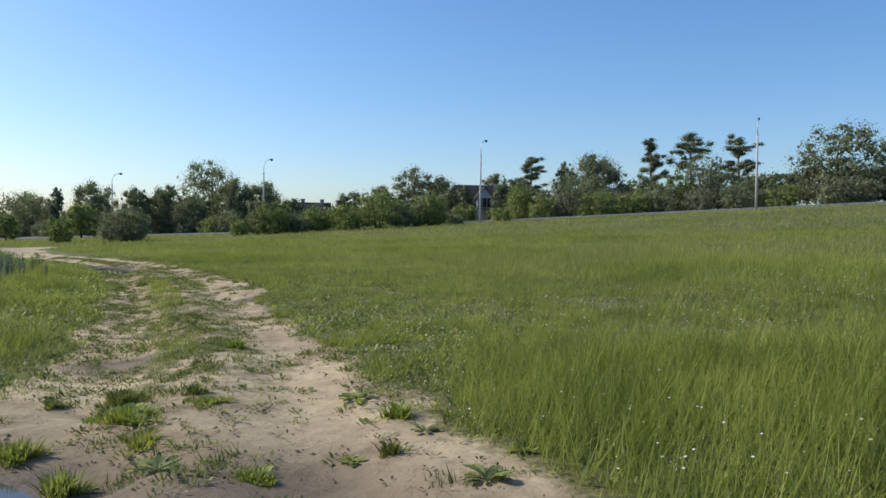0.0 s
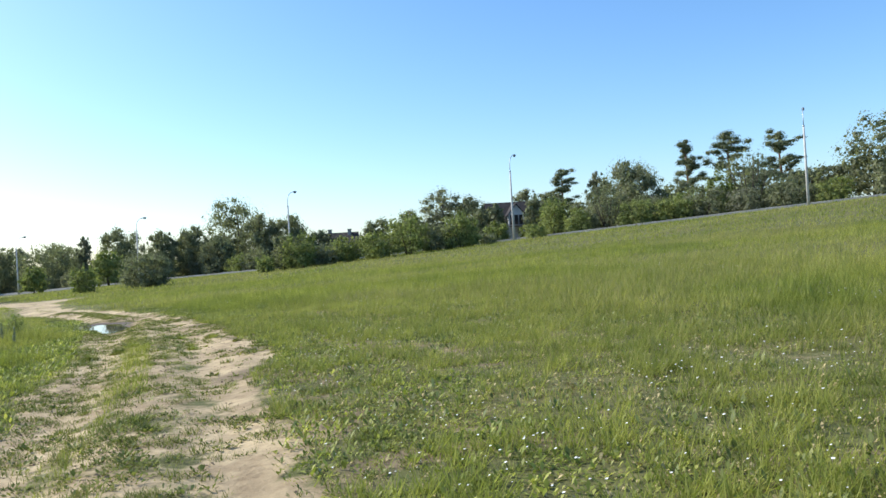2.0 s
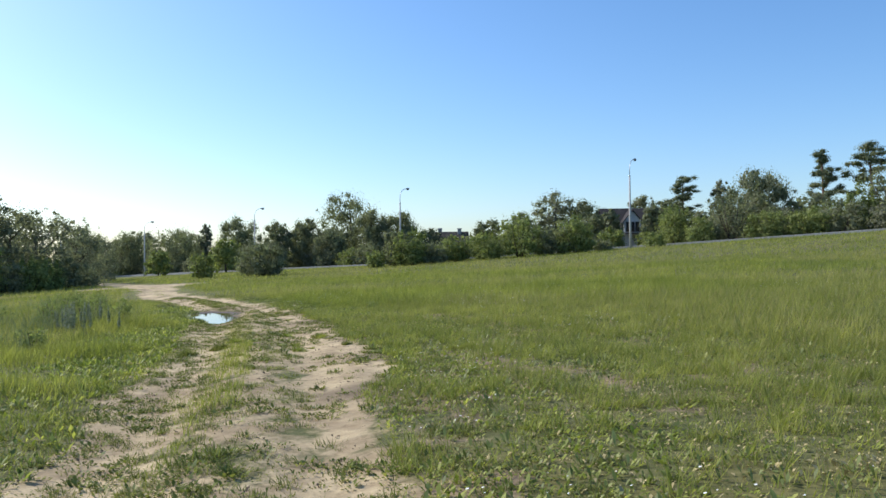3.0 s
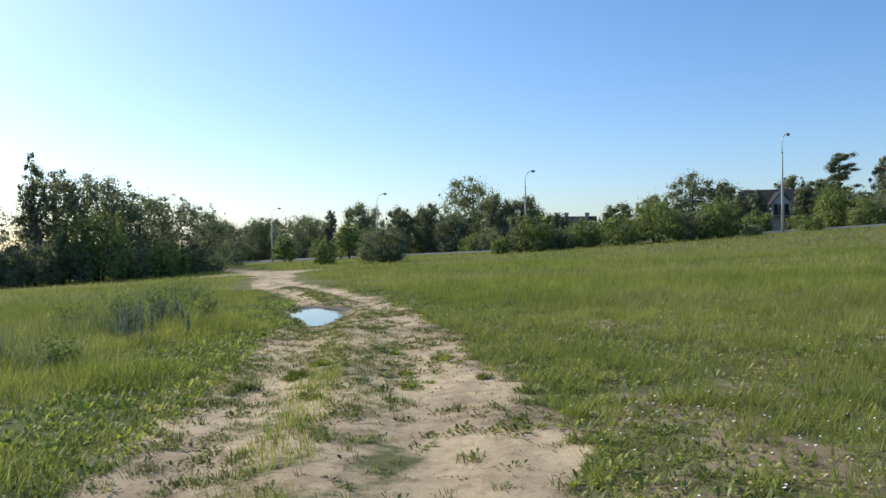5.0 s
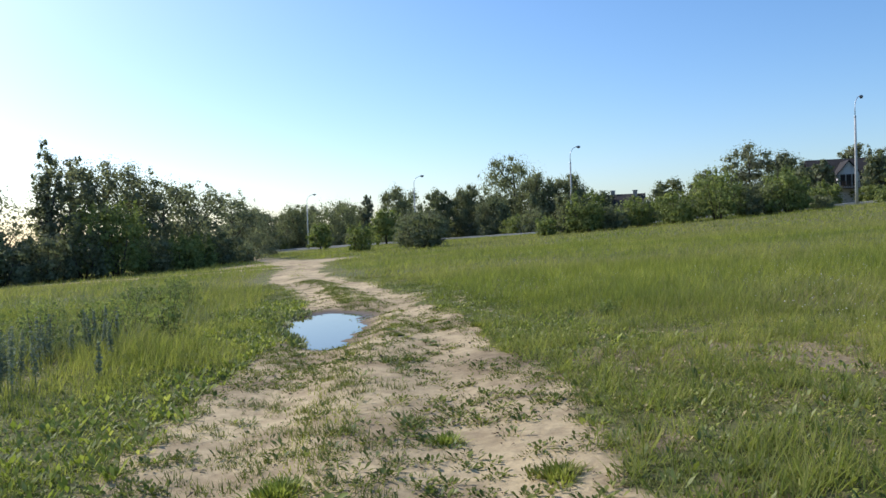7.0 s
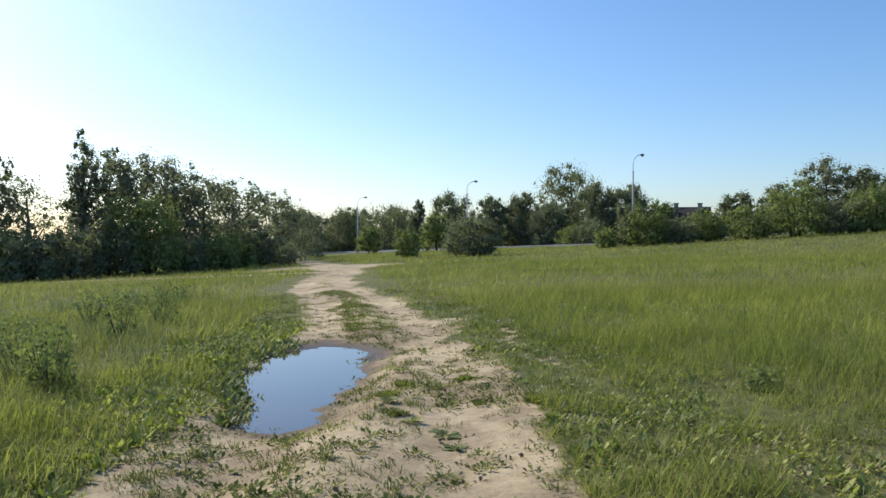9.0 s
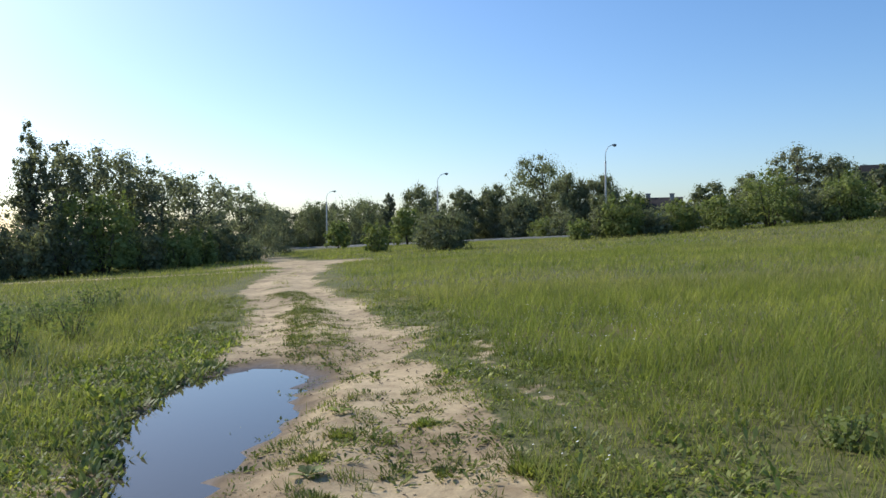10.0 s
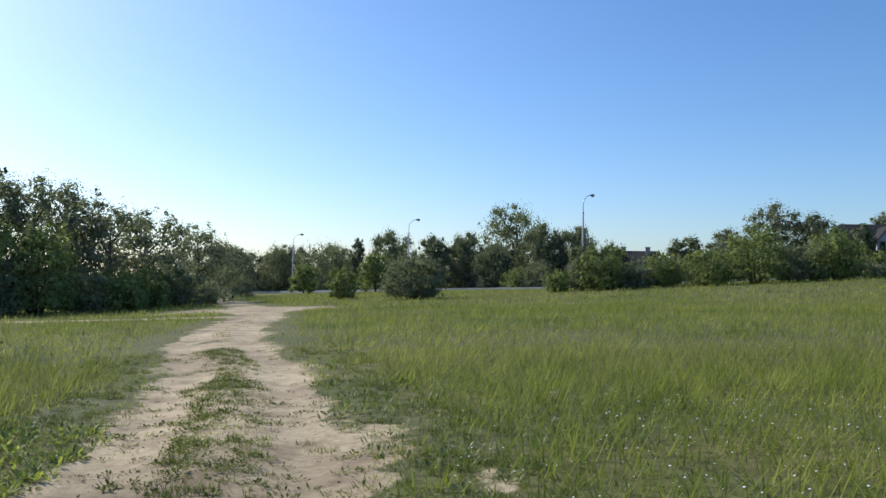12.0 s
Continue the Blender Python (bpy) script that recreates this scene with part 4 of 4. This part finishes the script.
def leaf_patches(name, x, y, size, lift, mat, label, per=7, spread=0.09, kind="stuff"):
    """Low rosettes of oval leaves."""
    x, y, size = np.repeat(x, per), np.repeat(y, per), np.repeat(size, per)
    n = len(x)
    a = rng.uniform(0, 2 * np.pi, n)
    r0 = spread * rng.random(n)
    px, py = x + np.cos(a) * r0, y + np.sin(a) * r0
    z = terrain(px, py) + 0.004
    length = size * (0.6 + 0.8 * rng.random(n))
    up = lift * rng.random(n)
    d = np.stack([np.cos(a), np.sin(a), up], -1)
    b = np.stack([-np.sin(a), np.cos(a), rng.normal(0, 0.25, n)], -1)
    o = np.stack([px, py, z], -1)
    L = length[:, None]
    co = np.stack([o, o + d * L * 0.5 + b * L * 0.26 + [0, 0, 0.006], o + d * L * 0.95, o + d * L * 0.5 - b * L * 0.26 + [0, 0, 0.006]], 1).reshape(-1, 3)
    ob = mesh_object(name, co, np.arange(n * 4), np.full(n, 4), mat)
    return tagged(ob, label, "plants", kind=kind)


# round tufts of grass and weeds that grow on the sandy track
def tufts(name, x, y, radius, per, height, width, mat, label, lean=0.9):
    n = np.maximum((per * (radius / 0.1) ** 1.4).astype(int), 6)
    cx, cy, cr = np.repeat(x, n), np.repeat(y, n), np.repeat(radius, n)
    px, py = cx + rng.normal(0, 0.45, len(cx)) * cr, cy + rng.normal(0, 0.45, len(cx)) * cr
    fall = np.exp(-((px - cx) ** 2 + (py - cy) ** 2) / cr ** 2)
    keep = np.min(puddle_field(px, py), axis=0) > 1.33
    h = (height * (0.35 + 0.8 * fall) * (0.5 + 0.8 * rng.random(len(cx))) * (0.5 + 3.5 * cr))[keep]
    return blades(name, px[keep], py[keep], h, width * (0.6 + 0.8 * rng.random(keep.sum())), lean, label, mat, 0.1, 1)


x, y = scatter(80000, -24, 4, 0, 46, 0.0, 18.0)
s, side, along = sandiness(x, y)
a = np.abs(side)
drift = fbm(x, y + 30, 0.8, 3)
want = 0.34 + 0.22 * smooth(0.75, 0.3, a) - 0.22 * np.exp(-((side - 1.0) / 0.35) ** 2) + 0.3 * smooth(1.4, 1.9, a) + 0.16 * (side < 0) * smooth(25, 29, along)
want = want * (1 - 0.7 * smooth(0.55, 0.8, side) * smooth(1.75, 1.5, side) * smooth(28, 31, along) * smooth(39, 36, along))
want = want * (0.35 + 0.65 * smooth(19, 23, along) + 0.75 * smooth(0.6, 0.35, np.abs(side + 0.25)) * smooth(23, 20, along)) * (1 - 0.8 * smooth(43, 46, along) * smooth(0.3, 0.45, a) * smooth(1.5, 1.2, a))
keep = (a < 2.6) & (rng.random(len(x)) < np.clip(want * (0.2 + 2.4 * (drift - 0.25)), 0, 1))
x, y = x[keep], y[keep]
tufts("track_tufts", x, y, 0.04 + 0.13 * rng.random(len(x)) ** 2.5, 30, 0.08, 0.0095, TUFT, "small round grass tufts growing on the sandy track")
pick = rng.random(len(x)) < 0.5
leaf_patches("track_weeds", x[pick] + 0.05, y[pick], 0.018 + 0.026 * rng.random(pick.sum()) ** 2, 1.2, WEED, "low broad-leaved weeds growing on the sandy track", 12, 0.11)
# short tufts, low weeds and straw on the trodden verge beside the track
x, y = scatter(60000, -14, 9, 2, 27, 0.0, 12.0)
s, side, along = sandiness(x, y)
drift = 0.5 * fbm(x + 70, y, 0.7, 3) + 0.5 * fbm(x + 7, y, 2.2, 2)
keep = (s < 0.45) & (side > 1.2) & (side < 9.5) & (along > 18) & (along < 42) & (rng.random(len(x)) < np.clip(3.4 * (drift - 0.4), 0, 0.9))
x, y = x[keep], y[keep]
tufts("verge_tufts", x, y, 0.05 + 0.12 * rng.random(len(x)) ** 2, 15, 0.2, 0.009, GRASS, "short bright green grass tufts on the trodden verge", 0.8)
x, y = scatter(40000, -14, 8, 2, 27, 0.0, 10.0)
s, side, along = sandiness(x, y)
keep = (s < 0.55) & (side > 1.1) & (side < 7.5) & (along > 18) & (along < 42) & (0.5 * fbm(x + 33, y, 0.5, 3) + 0.5 * fbm(x, y + 3, 2.0, 2) + 0.25 * rng.random(len(x)) > 0.64)
x, y = x[keep], y[keep]
leaf_patches("verge_weeds", x, y, 0.018 + 0.026 * rng.random(len(x)), 1.0, LIME, "low yellow-green weeds on the trodden verge", 6, 0.09)
x, y = scatter(44000, -12, 9, 4, 26, 0.0, 10.0)
s, side, along = sandiness(x, y)
keep = (s < 0.6) & (side > 1.3) & (side < 7.0) & (along > 18) & (along < 42) & (fbm(x - 15, y, 0.6, 3) + 0.2 * rng.random(len(x)) > 0.6 - 0.06 * smooth(27, 24, along))
x, y = x[keep], y[keep]
leaf_patches("straw", x, y, 0.016 + 0.026 * rng.random(len(x)) ** 2, 1.0, STRAW, "pale dry straw and dead leaves lying on the verge", 3, 0.09)
# flat dark plants with spread leaves on the sand
x, y = scatter(60000, -22, 2, 3, 44, 0.0, 12.0)
s, side, along = sandiness(x, y)
keep = (s > 0.25) & (rng.random(len(x)) < 0.75 * smooth(0.36, 0.62, fbm(x + 3, y - 8, 0.9, 3)) * smooth(18, 25, along) * (1 - 0.7 * smooth(44, 47, along) * smooth(0.3, 0.45, np.abs(side)))) & (np.min(puddle_field(x, y), axis=0) > 1.2)
x, y = x[keep], y[keep]
leaf_patches("spreading_plants", x, y, 0.022 + 0.028 * rng.random(len(x)) ** 1.5, 0.9, TUFT, "flat dark green plants spreading on the sand", 16, 0.1)
# the leafy bank on the meadow side of the long puddle
x, y = scatter(62000, -26, -2, 8, 40, 0.0, 10.0)
s, side, along = sandiness(x, y)
keep = (s < 0.6) & (side < -0.9) & (side > -2.9 + 0.8 * (fbm(x, y, 0.9, 2) - 0.5)) & (along > 24) & (along < 50) & (rng.random(len(x)) < 0.3 + 0.7 * smooth(29, 33, along)) & (np.min(puddle_field(x, y), axis=0) > 0.98)
x, y = x[keep], y[keep]
leaf_patches("bank_weeds", x, y, 0.028 + 0.034 * rng.random(len(x)), 1.5, LIME, "low leafy yellow-green weeds beside the puddle", 7, 0.08)
# leafy clumps at the foot of the meadow grass beside the sand
x, y = scatter(52000, -22, 2, 6, 40, 0.0, 10.0)
s, side, along = sandiness(x, y)
keep = (s < 0.5) & (side > 1.25) & (side < 3.1 + 1.6 * (fbm(x, y + 5, 0.6, 2) - 0.5)) & (along > 20) & (along < 46) & (fbm(x + 12, y, 1.1, 3) + 0.25 * rng.random(len(x)) > 0.55)
x, y = x[keep], y[keep]
leaf_patches("verge_clover", x, y, 0.022 + 0.03 * rng.random(len(x)), 1.3, LIME, "low leafy clover between the sand and the meadow grass", 6, 0.09)
# clover and plantain verge
x, y = scatter(70000, -24, 8, 0, 42, 0.0, 12.0)
s, side, along = sandiness(x, y)
a = np.abs(side)
keep = (a > 1.0) & (a < np.where((side > 0) & (along > 21) & (along < 38), 8.0, 3.6)) & (s < 0.4) & (fbm(x + 9, y, 0.7, 3) + 0.3 * rng.random(len(x)) > 0.66)
x, y = x[keep], y[keep]
leaf_patches("clover", x, y, 0.025 + 0.025 * rng.random(len(x)), 1.8, WEED, "low leafy clover along the edge of the track", 5, 0.06)
# white flower heads
x, y = scatter(24000, -26, 12, 0, 44, 0.5, 14.0)
s, side, along = sandiness(x, y)
keep = (s < 0.35) & (np.abs(side) > 1.3) & (fbm(x - 40, y, 0.3, 3) > 0.55)
x, y = x[keep], y[keep]
n = len(x)
z = terrain(x, y) + 0.06 + 0.2 * rng.random(n) * smooth(1.3, 4, np.abs(side[keep]))
a = rng.uniform(0, 6.28, n)
q = 0.004 + 0.007 * rng.random(n) ** 1.5
ring = [np.stack([x + np.cos(a + k * 1.257) * q, y + np.sin(a + k * 1.257) * q, z + 0.3 * q * np.cos(a + k)], -1) for k in range(5)]
ob = mesh_object("flower_heads", np.stack(ring, 1).reshape(-1, 3), np.arange(n * 5), np.full(n, 5), PETAL)
tagged(ob, "small white flower heads scattered in the grass", "flowers", kind="stuff")

# tall grey-green wormwood and thistles in the meadow beside the track
x, y = np.concatenate([rng.normal(cx, sp, (k, 2)) @ np.diag((1, 1)) + (0, cy - cx) for cx, cy, sp, k in
                       ((-14.2, 23.8, 0.8, 20), (-16.4, 27.5, 0.9, 14), (-21.5, 34.8, 1.0, 16), (-12.2, 19.6, 0.6, 8), (-9.3, 13.2, 0.7, 8), (-24.0, 31.0, 1.6, 14))]).T
keep = np.abs(track_offset(x, y)[0]) > 1.9
x, y = np.repeat(x[keep], 40), np.repeat(y[keep], 40)
n = len(x)
px, py = x + rng.normal(0, 0.14, n), y + rng.normal(0, 0.14, n)
blades("wormwood", px, py, 0.3 + 0.4 * rng.random(n), 0.005 + 0.007 * rng.random(n), 0.8, "tall grey-green wormwood stalks in the meadow", WORMWOOD, 0.0, 2)

# blue flower spikes in the long grass
def flower_spike(x, y, h, seed):
    z = float(terrain(np.array(x), np.array(y)))
    spike = thing("flower_spike", (x, y, z - 0.01), "upright grey-blue flower spike in the meadow grass", "flower", "flower spikes in the meadow", seed * 47.0)
    bm = bmesh.new()
    tube(bm, [(0, 0, 0), (0.012, 0, h * 0.5), (0.03, 0.01, h)], [0.006, 0.005, 0.002], 5)
    part("stem", bm, WORMWOOD, spike)
    lobes = [(0.01 + 0.02 * u, 0.005, h * (0.36 + 0.6 * u), 0.045 * (1.1 - 0.6 * u), 0.045 * (1.1 - 0.6 * u), h * 0.14) for u in (0.0, 0.2, 0.4, 0.6, 0.8, 1.0)]
    leaf_mesh("flower_head", lobes, 170, 0.034, BUGLOSS, spike, 4000 + seed, label="grey-blue flower head")


r = np.random.default_rng(77)
for k in range(24):
    u = r.random()
    fx, fy = -11.9 - 1.6 * u + r.normal(0, 0.42), 21.5 + 2.4 * u + r.normal(0, 0.4)
    if track_offset(fx, fy)[0] < -1.9:
        flower_spike(fx, fy, 0.46 + 0.26 * r.random(), k)

# taller dark weeds standing in the meadow
for wx, wy, wh, ww in [(-14.6, 26.0, 0.62, 1.1), (-16.0, 27.0, 0.6, 1.2), (-11.2, 19.2, 0.42, 0.7), (-19.0, 30.6, 0.7, 0.9), (-22.5, 36.5, 0.5, 1.0), (-13.7, 24.4, 0.7, 0.8), (-14.4, 24.0, 0.75, 0.9), (-13.3, 25.4, 0.6, 0.6),
                       (-15.2, 24.9, 0.7, 1.0), (-16.6, 29.2, 0.7, 0.8), (-18.0, 31.4, 0.65, 0.9), (-20.2, 32.6, 0.6, 0.9), (-21.2, 34.6, 0.7, 0.8), (-17.4, 25.6, 0.55, 1.1)]:
    bush(wx, wy, wh, ww * 0.75, LEAF_LIGHT, "leafy dark green weed standing in the meadow grass", "weeds in the meadow", leaf=0.045, density=1.0, core=0.06)
bush(-6.9, 27.3, 0.22, 0.36, LEAF_LIGHT, "small dark leafy weed in the long grass", "weeds in the meadow", leaf=0.035, density=0.6, core=0.04)
# single tussocks and broad-leaved rosettes on the sand
def tussock(x, y, radius, height, seed, mat=None):
    r = np.random.default_rng(6000 + seed)
    z = float(terrain(np.array(x), np.array(y)))
    tuft = thing("grass_tussock", (x, y, z - 0.01), "round tussock of green grass growing on the sand", "grass tussock", "tussocks on the track", seed * 61.0)
    n = int(330 * (radius / 0.15) ** 1.5)
    a = r.uniform(0, 2 * np.pi, n)
    q = radius * 0.95 * r.random(n) ** 0.6 * (0.7 + 0.3 * np.sin(a * 3 + seed))
    base = np.stack([np.cos(a) * q, np.sin(a) * q, np.zeros(n)], -1)
    out = a + r.normal(0, 0.7, n)
    lean = (0.25 + 0.85 * q / radius) * (0.5 + r.random(n))
    hh = height * (0.3 + 0.8 * r.random(n) ** 1.3) * (1.1 - 0.6 * q / radius)
    d = np.stack([np.cos(out) * lean, np.sin(out) * lean, np.ones(n)], -1) * hh[:, None]
    side = np.stack([-np.sin(out), np.cos(out), np.zeros(n)], -1) * (0.0035 + 0.004 * r.random(n))[:, None]
    mid = base + d * (0.55, 0.55, 0.62)
    tip = base + d * (1.25, 1.25, 0.95)
    co = np.stack([base - side, base + side, mid + side * 0.8, mid - side * 0.8, tip], 1).reshape(-1, 3)
    k = np.arange(n)[:, None] * 5
    dry = np.repeat(np.clip(r.normal(0.0, 0.3, n), 0, 0.8), 5)
    ob = mesh_object("grass_clump", co, np.concatenate([k + [0, 1, 2, 3], k + [3, 2, 4]], 1).ravel(), np.tile([4, 3], n), mat or TUFT, [("dry", dry)])
    ob.parent = tuft


def rosette(x, y, radius, seed, mat):
    """Broad folded leaves that spread from one root, the inner ones standing."""
    r = np.random.default_rng(7000 + seed)
    z = float(terrain(np.array(x), np.array(y)))
    plant = thing("broadleaf_weed", (x, y, z - 0.005), "low broad-leaved green weed growing on the sand", "weed", "broad-leaved weeds on the track", seed * 83.0)
    bm = bmesh.new()
    for k in range(15):
        a = k * 2.4 + 0.5 * r.random()
        length, up = radius * (0.3 + 0.5 * r.random()), 0.1 + 0.9 * r.random() ** 1.5
        out, side = Vector((math.cos(a), math.sin(a), up)), Vector((-math.sin(a), math.cos(a), 0))
        root = Vector((math.cos(a), math.sin(a), 0)) * radius * 0.3 * r.random()
        rows = []
        for u, w in ((0.0, 0.04), (0.35, 0.2), (0.65, 0.3), (0.88, 0.2), (1.0, 0.02)):
            c = root + out * length * u - Vector((0, 0, up * length * 0.55 * u * u)) + Vector((0, 0, 0.008))
            edge = side * length * w * (0.85 + 0.3 * r.random())
            lift = Vector((0, 0, length * 0.06))
            rows.append([bm.verts.new(c - edge + lift), bm.verts.new(c), bm.verts.new(c + edge + lift)])
        for p, q in zip(rows, rows[1:]):
            bm.faces.new((p[0], p[1], q[1], q[0]))
            bm.faces.new((p[1], p[2], q[2], q[1]))
    part("leaf_rosette", bm, mat, plant, shade=True)


for k, (wx, wy, ww, wh) in enumerate([(-2.05, 4.17, 0.13, 0.17), (-0.29, 5.32, 0.12, 0.13), (-1.94, 6.1, 0.11, 0.1), (-1.75, 5.8, 0.2, 0.05), (-2.2, 5.46, 0.28, 0.11), (-2.5, 6.1, 0.22, 0.12),
                                      (-1.9, 5.0, 0.2, 0.09), (-1.0, 4.08, 0.16, 0.06), (-0.29, 4.5, 0.09, 0.1), (-2.64, 4.81, 0.18, 0.14), (-2.3, 8.6, 0.13, 0.14), (-3.0, 5.98, 0.12, 0.08),
                                      (-5.91, 20.07, 0.17, 0.09), (-6.84, 20.74, 0.14, 0.09), (-7.24, 18.78, 0.22, 0.12), (-6.08, 19.21, 0.15, 0.06), (-5.69, 18.38, 0.12, 0.08), (-4.99, 18.67, 0.1, 0.09),
                                      (-5.54, 18.59, 0.06, 0.05), (-7.32, 19.5, 0.2, 0.1), (-7.5, 18.05, 0.16, 0.11), (-9.97, 26.33, 0.14, 0.07), (-9.72, 27.47, 0.13, 0.07), (-9.09, 26.38, 0.1, 0.05),
                                      (-8.6, 26.42, 0.15, 0.09), (-8.25, 25.8, 0.09, 0.08), (-9.54, 25.63, 0.16, 0.06), (-10.2, 27.0, 0.15, 0.07)]):
    tussock(wx, wy, ww * 1.15, wh, k, (GRASS, LIME, TUFT)[k % 3])
for k, (wx, wy, ww) in enumerate([(-0.66, 5.88, 0.19), (-1.59, 4.35, 0.18), (-1.75, 4.5, 0.12), (-2.05, 5.3, 0.14), (-2.3, 5.7, 0.16), (0.24, 3.95, 0.17), (-0.5, 4.43, 0.11), (-0.1, 4.9, 0.12), (0.45, 4.4, 0.12),
                                  (-6.3, 18.4, 0.14), (-6.6, 18.7, 0.12), (-6.2, 18.9, 0.15), (-6.9, 19.3, 0.12), (-8.9, 25.3, 0.15), (-9.3, 25.5, 0.12), (-8.7, 25.0, 0.13), (-10.5, 27.5, 0.12), (-9.8, 26.0, 0.13)]):
    rosette(wx, wy, ww, k, WEED if k % 2 else LIME)

# dry leaves, clods and litter on the sand
x, y = scatter(40000, -24, 4, 0, 42, 0.0, 12.0)
s, side, along = sandiness(x, y)
keep = (s > 0.3) & (rng.random(len(x)) < 0.25 + 0.9 * (fbm(x, y, 0.7, 3) - 0.3)) & (np.min(puddle_field(x, y), axis=0) > 1.15)
x, y = x[keep], y[keep]
leaf_patches("litter", x, y, 0.012 + 0.032 * rng.random(len(x)) ** 2, 0.6, DEBRIS, "small dark dry leaves and clods on the sand", 3, 0.05)
# weeds that lean into the water along the meadow side of the puddle
cx, cy = PUDDLES[0][:2]
x, y = rng.uniform(cx - 2.4, cx + 1.0, 5000), rng.uniform(cy - 2.6, cy + 2.6, 5000)
p = puddle_field(x, y)[0]
left = (x - cx) * -0.857 + (y - cy) * -0.515 > 0.25
keep = left & (p > 0.82) & (p < 1.35) & (rng.random(5000) < 0.2 + 0.7 * smooth(0.85, 1.05, p))
x, y = x[keep], y[keep]
leaf_patches("puddle_weeds", x, y, 0.03 + 0.035 * rng.random(len(x)), 1.6, WEED, "leafy weeds fringing the puddle", 7, 0.07)
